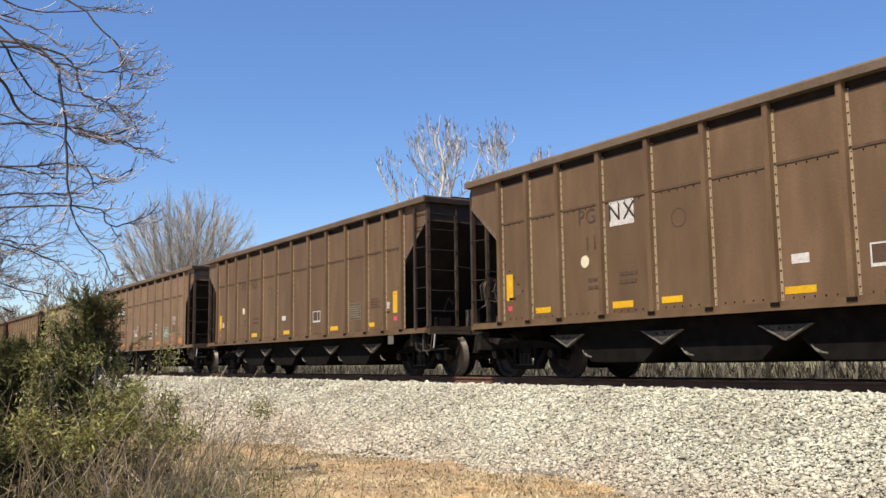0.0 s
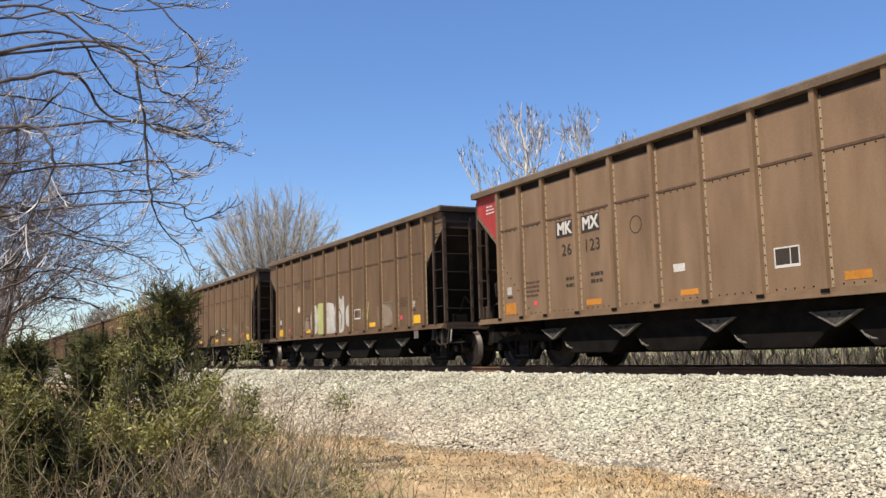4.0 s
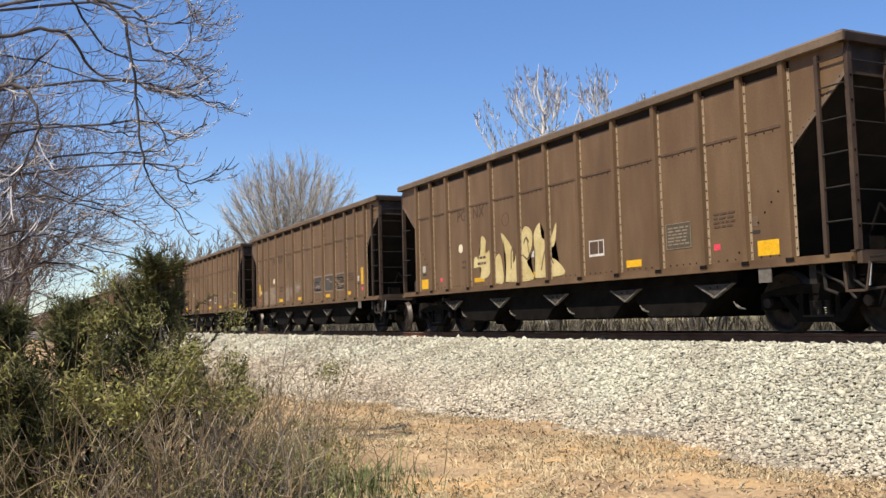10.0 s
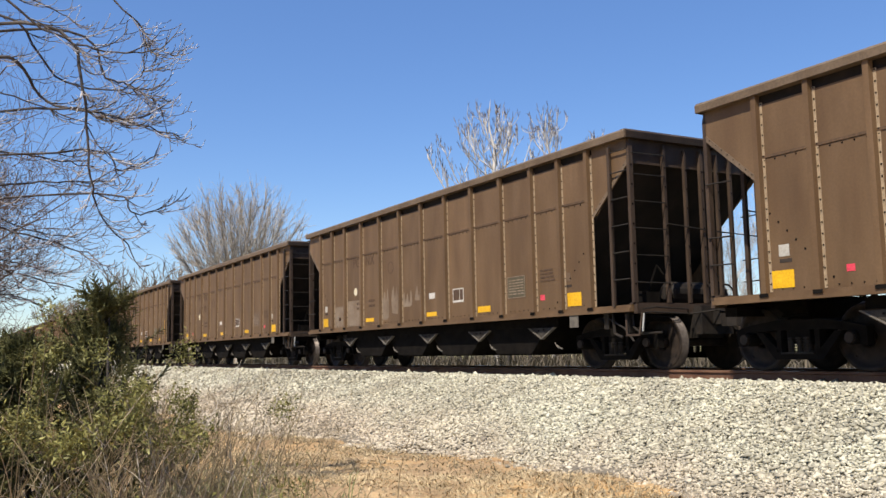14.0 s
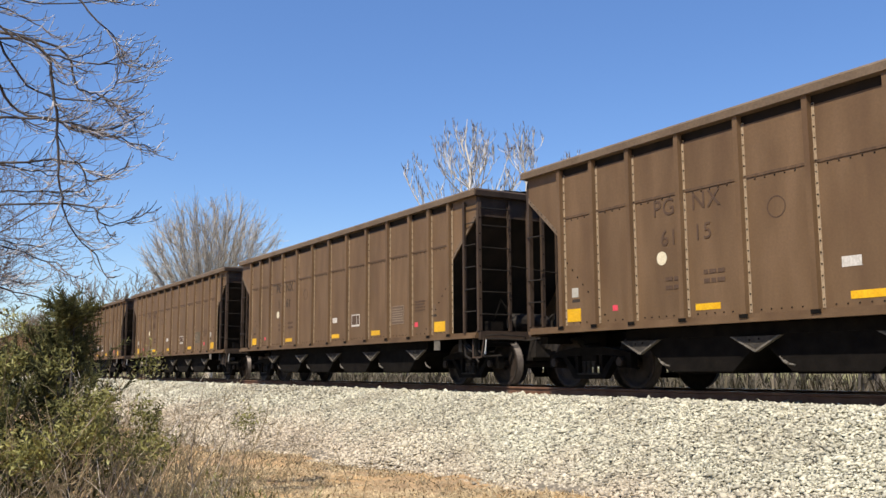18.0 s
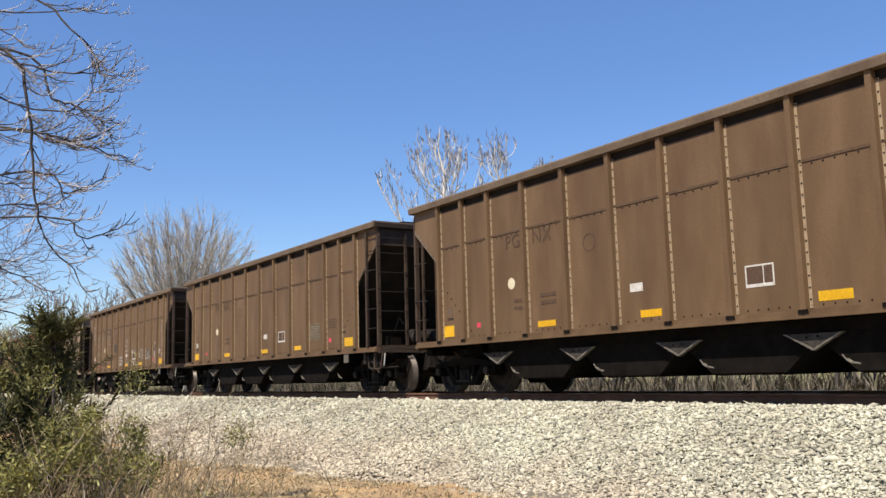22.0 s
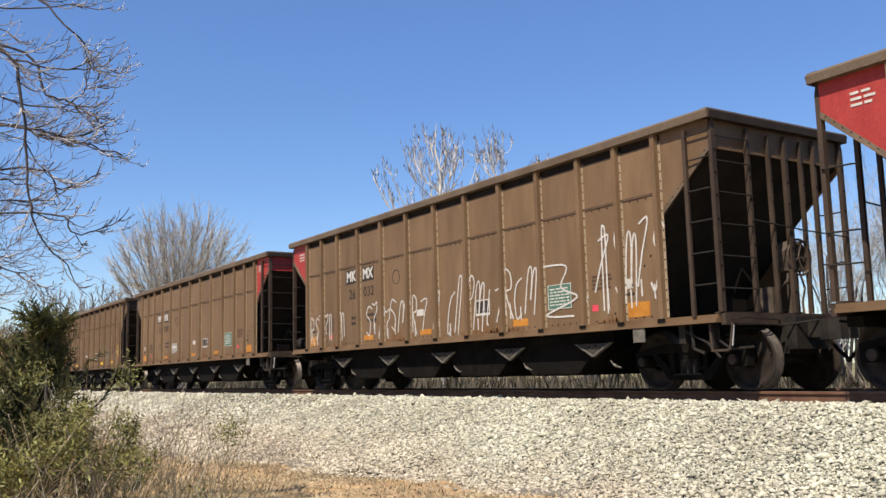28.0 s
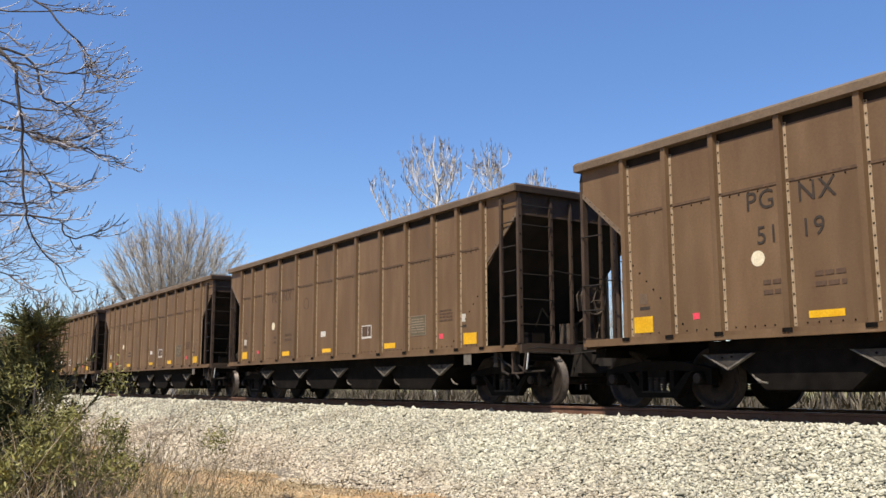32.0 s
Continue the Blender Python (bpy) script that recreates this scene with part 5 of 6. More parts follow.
        strokes(car, "dark_spray", [curve_line([(-4.36, 1.62), (-4.40, 1.92), (-4.20, 1.88), (-4.34, 1.78), (-4.18, 1.64)]), curve_line([(-4.12, 1.92), (-4.04, 1.62), (-3.92, 1.92), (-3.86, 1.64), (-3.74, 1.88), (-3.90, 1.76), (-3.62, 1.66)]), curve_line([(-4.45, 1.58), (-3.9, 1.60), (-3.6, 1.56)])], charcoal_spray, 0.034, "dark sprayed tag")
    elif n == 3:
        strokes(car, "white_scrawl", [curve_line([(3.3, 1.95), (3.25, 2.1), (3.45, 2.1), (3.4, 1.95), (3.55, 2.12), (3.62, 1.95), (3.75, 2.12), (3.8, 1.97), (3.95, 2.12), (4.0, 1.95)])], white, 0.04)


# distance run by the first car's rear end: seconds, metres
RUN = [(0, -14.63), (1, 0.86), (2, 16.28), (3, 31.75), (4, 47.05), (5, 62.57), (6, 77.96), (7, 93.44), (8, 108.66), (9, 124.02), (10, 139.42),
       (11, 154.52), (12, 169.78), (13, 185.64), (14, 200.92), (15, 216.16), (16, 231.45), (17, 246.62), (18, 261.99), (19, 277.36), (20, 292.68), (21, 308.17),
       (22, 323.43), (23, 338.74), (24, 353.98), (25, 368.83), (26, 384.11), (27, 399.32), (28, 414.42), (29, 429.80), (30, 444.42), (31, 459.67), (32, 474.89)]
FIRST, LAST = 0, 35
HEAPED = (1, 7, 15, 16, 17, 18, 22, 23, 30)     # loads that show above the side
pattern = build_car()
fleet = []
spinning = []
for k in range(FIRST, LAST + 1):
    spec = CARS.get(k, dict(brake=k % 2))
    start = pose(RUN[0][1] + 7.34 - PITCH * k, TRACK, RAIL)
    if k == FIRST:
        car = pattern
        car.matrix_basis = start
    else:
        car = copy_thing(pattern, start)
    fleet.append((k, car))
for k, car in fleet:
    spec = CARS.get(k, dict(brake=k % 2))
    kind = spec.get("kind", "p")
    if kind == "m":
        repaint(car, paint_dun if k in (2, 4) else paint_umber, paint_red, spec.get("plain", 0))
    elif kind == "g":
        repaint(car, paint_tan, paint_red, spec.get("plain", 0))
    if spec.get("brake"):
        hand_brake(car, 1)
        air_tank(car, -1)
    else:
        air_tank(car, 1)
        hand_brake(car, -1)
    for o in car.children:
        if o.name.startswith("coal_load") and k in HEAPED:
            o.location.z = 0.36
    usual_marks(car, k, spec)
    sprayed(car, spec, k)
    text = {"p": "weathered brown coal hopper car with faded lettering", "m": "brown coal hopper car with red corners and plated letters", "g": "dusty tan coal hopper car with red corners"}[kind]
    extra = {"pink": ", sprayed pink shape", "straw": ", pale yellow sprayed letters", "silver": ", silver and green spray", "dark": ", dark sprayed patches"}.get(spec.get("spray"), "")
    if spec.get("scrawl") in (23, 27):
        extra = ", long white scrawl"
    text = text.replace("coal hopper car with faded lettering", "coal hopper car") if extra else text
    if extra and kind == "m":
        text = "brown coal hopper car with red corners"
    tagged(car, text + extra, "hopper car", "cars of the coal train")

# ---- trees and brush ----


def unit_rows(v):
    return v / (np.linalg.norm(v, axis=1)[:, None] + 1e-9)


class Tubes:
    """Collects tapered tubes along lines; one mesh of quads."""

    def __init__(self, sides=4):
        self.v, self.f, self.sides, self.count = [], [], sides, 0

    def tube(self, points, r0, r1):
        n, k = len(points), self.sides
        p = np.array(points, float)
        d = np.gradient(p, axis=0)
        d /= np.linalg.norm(d, axis=1)[:, None] + 1e-9
        ref = np.where(np.abs(d[:, 2:3]) < 0.9, np.array([[0.0, 0.0, 1.0]]), np.array([[1.0, 0.0, 0.0]]))
        s = np.cross(d, ref)
        s /= np.linalg.norm(s, axis=1)[:, None] + 1e-9
        t = np.cross(d, s)
        r = np.linspace(r0, r1, n)
        a = np.arange(k) * 2 * math.pi / k
        ring = p[:, None] + r[:, None, None] * (np.cos(a)[None, :, None] * s[:, None] + np.sin(a)[None, :, None] * t[:, None])
        self.v.append(ring.reshape(-1, 3))
        i, j = np.meshgrid(np.arange(n - 1), np.arange(k), indexing="ij")
        b = self.count + i * k
        self.f.append(np.stack([b + j, b + (j + 1) % k, b + k + (j + 1) % k, b + k + j], -1).reshape(-1, 4))
        self.count += n * k

    def straight(self, a, b, r0, r1):
        """Many straight tubes at once, from the rows of a to the rows of b."""
        m, k = len(a), self.sides
        d = unit_rows(b - a)
        ref = np.where(np.abs(d[:, 2:3]) < 0.9, np.array([[0.0, 0.0, 1.0]]), np.array([[1.0, 0.0, 0.0]]))
        s = unit_rows(np.cross(d, ref))
        t = np.cross(d, s)
        u = np.arange(k) * 2 * math.pi / k
        ring = np.cos(u)[None, :, None] * s[:, None] + np.sin(u)[None, :, None] * t[:, None]
        self.v.append(np.stack([a[:, None] + ring * r0, b[:, None] + ring * r1], 1).reshape(-1, 3))
        j = np.arange(k)
        base = (self.count + 2 * k * np.arange(m))[:, None]
        self.f.append(np.stack([base + j, base + (j + 1) % k, base + k + (j + 1) % k, base + k + j], -1).reshape(-1, 4))
        self.count += 2 * k * m

    def build(self, name, mat, parent=None, label="", kind=""):
        return mesh_part(name, np.concatenate(self.v), np.concatenate(self.f), mat, parent, label, kind)


def unit(v):
    return v / (np.linalg.norm(v) + 1e-9)


def grow(layers, g, p, d, length, r, level, spec, fine=0.0022):
    """A branch with its side branches. layers: where each level's tubes go; spec: per level (children, share of length, spread, lift, wobble)."""
    kids, share, spread, lift, wobble = spec[level]
    n = 6 if level < 2 else 5
    pts, dirs = [p], [d]
    for i in range(n):
        d = unit(d + g.normal(0, wobble, 3) + np.array([0, 0, lift * ((i + 1) / n) ** 1.5]))
        p = p + d * length / n
        pts.append(p)
        dirs.append(d)
    layers[min(level, len(layers) - 1)].tube(pts, r, max(r * 0.45, fine * 0.6))
    if level + 1 < len(spec):
        for c in range(kids):
            u = g.uniform(0.2, 1.0) if c else 1.0
            i = min(n, int(u * n + 0.5))
            side = unit(np.cross(dirs[i], g.normal(size=3)))
            nd = unit(dirs[i] * math.cos(spread) + side * math.sin(spread * g.uniform(0.6, 1.3)))
            grow(layers, g, pts[i], nd, length * share * g.uniform(0.65, 1.2), max(r * (1 - 0.55 * u) * 0.62, fine), level + 1, spec, fine)


def thing(name, label, category, at=(0, 0, 0), group=""):
    e = new(name)
    e.location = at
    return tagged(e, label, category, group)


def bent(points, k=6):
    """A smooth line through a few points in space."""
    p = np.array([points[0], *points, points[-1]], float)
    out = []
    for a, b, c, d in zip(p, p[1:], p[2:], p[3:]):
        for i in range(k):
            t = i / k
            out.append(0.5 * (2 * b + (c - a) * t + (2 * a - 5 * b + 4 * c - d) * t * t + (3 * b - a - 3 * c + d) * t ** 3))
    return np.array(out + [p[-1]])


# the big bare tree beside the camera, its trunk out of view; limbs hang over the grass
REACHES = [  # depth, thickness, then (y, z) along the limb
    (-10.5, 1.5, (-0.1, 4.6), (0.67, 4.77), (1.09, 4.43), (1.71, 4.24), (2.5, 4.13)), (-10.3, 1.2, (1.0, 5.2), (1.39, 4.47), (1.48, 3.76), (1.63, 3.18), (1.95, 2.83)),
    (-10.7, 1.0, (1.3, 5.3), (1.7, 4.8), (1.99, 4.74), (2.33, 4.55)), (-10.4, 0.9, (1.18, 4.31), (1.64, 4.2), (2.03, 4.27), (2.42, 4.58)), (-10.6, 1.3, (-0.1, 4.02), (0.28, 4.34), (0.67, 4.77)),
    (-10.3, 0.7, (1.6, 3.4), (1.98, 3.17), (2.38, 3.3)), (-10.8, 1.0, (0.6, 5.4), (1.2, 4.84), (1.89, 4.73), (2.13, 4.95)), (-10.2, 1.0, (0.25, 5.47), (1.07, 5.02), (1.7, 4.91), (2.2, 5.04)),
    (-10.5, 0.8, (1.45, 3.9), (1.84, 3.66), (2.27, 3.9)), (-11.0, 1.0, (0.0, 2.6), (0.31, 3.04), (0.82, 2.98), (1.6, 2.79)), (-11.2, 0.9, (0.0, 3.2), (0.64, 3.5), (1.28, 3.61), (1.9, 3.7)),
    (-9.6, 1.3, (0.1, 4.0), (0.42, 3.7), (0.37, 3.3), (0.0, 2.6)), (-11.4, 0.9, (0.0, 3.9), (0.51, 3.92), (1.1, 3.92), (1.7, 3.88)), (-11.6, 0.9, (0.0, 2.4), (0.5, 2.65), (1.05, 2.55), (1.55, 2.42)),
    (-10.4, 0.9, (1.2, 5.9), (1.88, 5.4), (2.21, 5.28)), (-12.0, 0.9, (0.0, 2.1), (0.6, 2.35), (1.25, 2.25)), (-12.5, 0.9, (0.2, 5.0), (1.0, 4.9), (1.8, 4.6)), (-12.8, 0.9, (0.2, 3.6), (1.0, 3.3), (1.7, 3.2)), (-11.5, 1.0, (0.2, 6.2), (1.2, 6.0), (2.2, 6.3)),
    (-11.0, 1.0, (0.0, 5.6), (0.7, 5.7), (1.3, 5.5)), (-13.2, 0.9, (0.0, 2.8), (0.8, 2.9), (1.5, 2.7)),
]


def upturned(tubes, g, p, d, length, r, level):
    """A hanging twig that curves up towards its tip, with shorter twigs of its kind on either side."""
    n = 6
    pts, dirs = [p], [d]
    for i in range(n):
        d = unit(d + np.array([0.0, 0.03, 0.24 * (i + 1) / n]) + g.normal(0, 0.05, 3))
        p = p + d * length / n
        pts.append(p)
        dirs.append(d)
    tubes.tube(pts, r, max(0.0036, r * 0.45))
    if level:
        side = 1 if g.random() < 0.5 else -1
        for c in range(int(2 + length * 5)):
            i = int(g.integers(1, n + 1))
            side = -side
            out = unit(np.array([g.normal(0, 0.5), -dirs[i][2] * side, dirs[i][1] * side]))
            nd = unit(dirs[i] * 0.8 + out * g.uniform(0.35, 0.75) + np.array([0, 0.05, 0.0]))
            upturned(tubes, g, pts[i], nd, length * g.uniform(0.25, 0.5), max(r * 0.6, 0.0052), level - 1)
    else:
        tubes.tube([pts[-1], pts[-1] + dirs[-1] * 0.03], 0.0062, 0.003)      # a bud


def overhanging_tree():
    g = np.random.default_rng(21)
    base = np.array([-12.0, -3.0, 0.0])
    tree = thing("bare_tree", "large leafless tree with upturned grey twigs over the grass", "tree", base)
    trunk, crown, twigs = Tubes(10), Tubes(5), Tubes(3)
    trunk.tube([(0, 0, -0.1), (0.0, 0.05, 0.3)], 0.34, 0.24)
    trunk.tube([(0.0, 0.05, 0.3), (0.1, 0.15, 2.0), (0.2, 0.35, 4.2), (0.4, 0.6, 6.2), (0.4, 0.7, 8.2)], 0.24, 0.09)
    spec = [(0, 0, 0, 0, 0), (7, 0.6, 0.75, 0.30, 0.20), (4, 0.6, 0.75, 0.36, 0.13), (4, 0.30, 0.75, 0.42, 0.11), (0, 0, 0, 0.5, 0.10)]
    for x, w, *pts in REACHES:
        pts = [np.array([x + g.normal(0, 0.12), y, z]) - base for y, z in pts]
        a = pts[0]
        h = min(max(a[2] - 0.9, 1.6), 7.8)
        root = np.array([0.15 + 0.03 * h, 0.1 + 0.07 * h, h])
        line = bent([root, (root + a) / 2 + np.array([0, 0, 0.15]), *pts])
        line[1:-1] += g.normal(0, 0.010, (len(line) - 2, 3))
        crown.tube(list(line), 0.022 * w, 0.007)
        n = len(line)
        side = 1
        for i in range(int(3.6 * len(pts))):
            j = min(max(int(n * g.uniform(0.34, 1.0)), 2), n - 1)
            d = unit(line[min(j + 1, n - 1)] - line[j - 2])
            side = -side
            out = unit(np.array([g.normal(0, 0.5), -d[2] * side, d[1] * side]))
            nd = unit(d * 0.85 + out * g.uniform(0.3, 0.7) + np.array([0, 0.10, -0.10]))
            upturned(twigs, g, line[j], nd, g.uniform(0.20, 0.52), g.uniform(0.0065, 0.0110), 2 if i % 4 == 0 else 1)
    # the rest of the crown, over and behind the camera's left
    for i in range(14):
        h = g.uniform(3.0, 8.0)
        a = g.uniform(2.4, 6.0)
        grow([crown, crown, crown, twigs, twigs], g, np.array([0.3, 0.4, h]), unit(np.array([math.cos(a), math.sin(a), 0.6])), g.uniform(2.0, 3.2), 0.05, 1, spec, 0.004)
    trunk.build("trunk", bark, tree)
    crown.build("crown", bark, tree, "", "stuff")
    twigs.build("twig_mass", hung_twig, tree, "", "stuff")


overhanging_tree()


def bare_tree(at, height, seed, mats, label, spread=0.55, lift=0.25, trunks=1, kids=(5, 5, 4, 4), first=0.45, thick=0.016, fan=0.12, group="", sides=3, fine=0.005, wobble=0.12, reach=0.62):
    g = np.random.default_rng(seed)
    tree = thing("bare_tree", label, "tree", at, group)
    trunk, crown = Tubes(7), Tubes(sides)
    spec = [(kids[0], first * 1.25, spread, 0.05, 0.05), (kids[1], 0.62, spread, lift, wobble), (kids[2], 0.6, spread, lift, wobble), (kids[3], 0.6, spread, lift, wobble), (0, 0, 0, lift, wobble)]
    for i in range(trunks):
        a = 2 * math.pi * (i + g.uniform(0, 0.6)) / trunks
        f = fan * g.uniform(0.3, 1.0)
        d = unit(np.array([f * math.cos(a), f * math.sin(a), 1.0]))
        if trunks == 1:
            d = np.array([0.03, 0.02, 1.0])
        grow([trunk, crown, crown, crown, crown], g, np.array([0.15 * math.cos(a) * (trunks > 1), 0.15 * math.sin(a) * (trunks > 1), -0.1]), d, height * reach * g.uniform(0.85, 1.1), height * thick, 0, spec, fine)
    trunk.build("trunk", mats[0], tree)
    crown.build("crown", mats[1], tree, "", "stuff")
    return tree


# the trees that stand over the train
def leader_tree(at, top, wide, limbs, seed, label, low=0.35, shape=1.0):
    """A tree with one straight pale leader, limbs that rise from it in curves, and dark forked tips."""
    g = np.random.default_rng(seed)
    tree = thing("bare_tree", label, "tree", at)
    trunk, crown, tips = Tubes(7), Tubes(4), Tubes(3)
    stem = bent([(0, 0, -0.1), (0.10, -0.05, top * 0.35), (-0.10, -0.06, top * 0.62), (0.08, 0.14, top * 0.78), (-0.06, -0.08, top * 0.9), (0.0, 0.0, top)], 8)
    trunk.tube(list(stem), top * 0.011, 0.010)

    def fork(p, d, length, r, level):
        pts = [p]
        n = 5
        for i in range(n):
            d = unit(d + g.normal(0, 0.07, 3) + np.array([0, 0, 0.16]))
            p = p + d * length / n
            pts.append(p)
        (tips if level < 1 else crown).tube(pts, r, max(r * 0.5, 0.010))
        if level:
            for c in range(3 if level > 1 else 2 + int(g.random() < 0.6)):
                i = int(g.integers(2, n + 1)) if c else n
                nd = unit(d + 0.40 * g.normal(size=3) + np.array([0, 0, 0.2]))
                fork(pts[i], nd, length * g.uniform(0.4, 0.7), max(r * 0.62, 0.014), level - 1)

    for i in range(limbs):
        a = 2.4 * i + g.uniform(-0.4, 0.4)
        reach = wide * (0.12 + 0.88 * (i / limbs) ** shape) * g.uniform(0.8, 1.05)
        high = top - 0.35 - 0.74 * reach - g.uniform(0.0, 0.6)
        root_z = max(high - 0.6 - reach * g.uniform(0.8, 1.4), top * low)
        root = stem[int(np.argmin(np.abs(stem[:, 2] - root_z)))]
        rise = high - root[2]
        end = np.array([reach * math.cos(a), reach * math.sin(a), high])
        line = bent([root, root + (end - root) * 0.5 + np.array([0.13 * reach * math.cos(a), 0.13 * reach * math.sin(a), -0.10 * rise]), end], 6)
        r = 0.020 + 0.013 * reach
        crown.tube(list(line), r, 0.014)
        for c in range(int(5 + 2.0 * reach)):
            j = int(g.integers(len(line) // 3, len(line)))
            d = unit(line[j] - line[j - 1])
            fork(line[j], unit(d + 0.62 * g.normal(size=3) + np.array([0, 0, 0.2])), g.uniform(0.35, 0.80), max(0.45 * r, 0.015), 2 if c % 2 else 1)
    trunk.build("trunk", pale_bark, tree)
    crown.build("crown", pale_bark, tree, "", "stuff")
    tips.build("twig_mass", dark_tip, tree, "", "stuff")


leader_tree((-39.0, 25.2, 0.9), 13.7, 3.9, 30, 31, "tall leafless tree with pale whitish branches behind the train", 0.3)
leader_tree((-37.1, 27.4, 0.9), 12.9, 1.15, 10, 33, "slim leafless tree with pale branches behind the train", 0.45)
leader_tree((-35.4, 29.0, 0.9), 11.5, 0.9, 7, 36, "slim leafless tree with pale branches behind the train", 0.5)


def dome_tree(at, rise, wide, top, seed):
    """A spreading tree whose many ascending branches end on a round crown."""
    g = np.random.default_rng(seed)
    tree = thing("bare_tree", "round leafless tree with a fan of straw-coloured twigs", "tree", at)
    trunk, crown = Tubes(7), Tubes(3)
    trunk.tube([(0, 0, -0.1), (0, 0, rise * 0.6), (0.05, 0, rise)], 0.24, 0.19)
    count = 80
    for i in range(count):
        a, u = 2.4 * i, math.sqrt((i + 0.5) / count)
        end = np.array([wide * u * math.cos(a), wide * u * math.sin(a), rise + 1.6 + (top - rise - 1.6) * math.sqrt(max(0.0, 1 - 0.78 * u * u))]) * g.uniform(0.84, 0.96)
        root = np.array([0.08 * math.cos(a), 0.08 * math.sin(a), rise * g.uniform(0.7, 1.0)])
        knee = root + (end - root) * 0.42 + np.array([0.03 * wide * u * math.cos(a), 0.03 * wide * u * math.sin(a), -0.02 * top])
        line = bent([root, knee, (knee + end) / 2 + g.normal(0, 0.10, 3), end])
        crown.tube(list(line), 0.060, 0.012)
        for _ in range(20):
            j = int(g.integers(len(line) // 3, len(line)))
            d = unit(line[j] - line[j - 2])
            nd = unit(0.5 * d + 0.30 * g.normal(size=3) + 0.7 * unit(line[j] - np.array([0, 0, rise + 1.5])))
            L = g.uniform(0.5, 1.1)
            pts = [line[j]]
            for q in range(5):
                nd = unit(nd + 0.08 * g.normal(size=3) + np.array([0, 0, 0.02]))
                pts.append(pts[-1] + nd * L / 5)
            crown.tube(pts, 0.021, 0.009)
            for _ in range(3):
                q = pts[int(g.integers(1, 6))]
                td = unit(nd + 0.36 * g.normal(size=3))
                crown.tube([q, q + td * 0.3 + g.normal(0, 0.02, 3), q + td * g.uniform(0.45, 0.9) + np.array([0, 0, 0.08])], 0.012, 0.007)
    trunk.build("trunk", straw_twig, tree)
    crown.build("crown", straw_twig, tree, "", "stuff")


dome_tree((-57.3, 17.3, 0.8), 3.0, 4.8, 11.9, 32)

# thicket behind the line, seen between the cars
stand = [bare_tree((-6, 24, 0.85), 5.4, 41, (bark, twig_mat), "slender leafless tree in a thicket", 0.5, 0.3, 2, (6, 4, 4, 2), 0.4, 0.010, 0.2, "thicket behind the line"),
         bare_tree((-10, 27, 0.9), 5.6, 42, (bark, twig_mat), "slender leafless tree in a thicket", 0.6, 0.25, 1, (8, 4, 4, 2), 0.4, 0.012, 0.2, "thicket behind the line"),
         bare_tree((-15, 23, 0.85), 5.0, 43, (bark, twig_mat), "slender leafless tree in a thicket", 0.55, 0.3, 3, (5, 4, 4, 2), 0.4, 0.010, 0.3, "thicket behind the line")]
g0 = random.Random(9)
for i in range(22):
    x, y = 4 - i * 2.1 + g0.uniform(-1, 1), g0.uniform(21, 30)
    copy_thing(stand[i % 3], pose(x, y, 0.85, 0, 0, g0.uniform(0, 360)))
bare_tree((-15.0, -0.7, 0.0), 6.2, 44, (bark, brown_twig), "bare tree with a mass of fine brown twigs", 0.75, 0.12, 2, (11, 7, 6, 5), 0.50, 0.012, 0.25, fine=0.004, wobble=0.17)
bare_tree((-19.5, -0.2, 0.0), 6.0, 45, (bark, brown_twig), "bare tree with a mass of fine brown twigs", 0.75, 0.12, 2, (11, 7, 6, 4), 0.50, 0.012, 0.25, fine=0.006, wobble=0.17)
for i in range(22):
    copy_thing(stand[i % 3], pose(g0.uniform(-32, -4), g0.uniform(22, 29), 0.85, 0, 0, g0.uniform(0, 360)))
for x, y, i in ((-21.0, -1.2, 1), (-27.0, 0.0, 2), (-34.0, 0.6, 1), (-30.0, -2.0, 0)):
    copy_thing(stand[i], pose(x, y, 0.0, 0, 0, 70 * x))
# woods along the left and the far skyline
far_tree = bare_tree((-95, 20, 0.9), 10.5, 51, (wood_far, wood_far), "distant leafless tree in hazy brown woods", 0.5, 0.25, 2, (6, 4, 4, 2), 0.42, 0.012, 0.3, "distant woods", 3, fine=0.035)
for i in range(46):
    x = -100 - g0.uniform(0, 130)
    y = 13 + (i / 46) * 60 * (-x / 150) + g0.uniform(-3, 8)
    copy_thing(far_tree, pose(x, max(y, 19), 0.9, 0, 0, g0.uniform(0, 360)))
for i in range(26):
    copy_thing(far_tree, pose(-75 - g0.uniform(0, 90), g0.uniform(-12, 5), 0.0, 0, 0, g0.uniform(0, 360)))


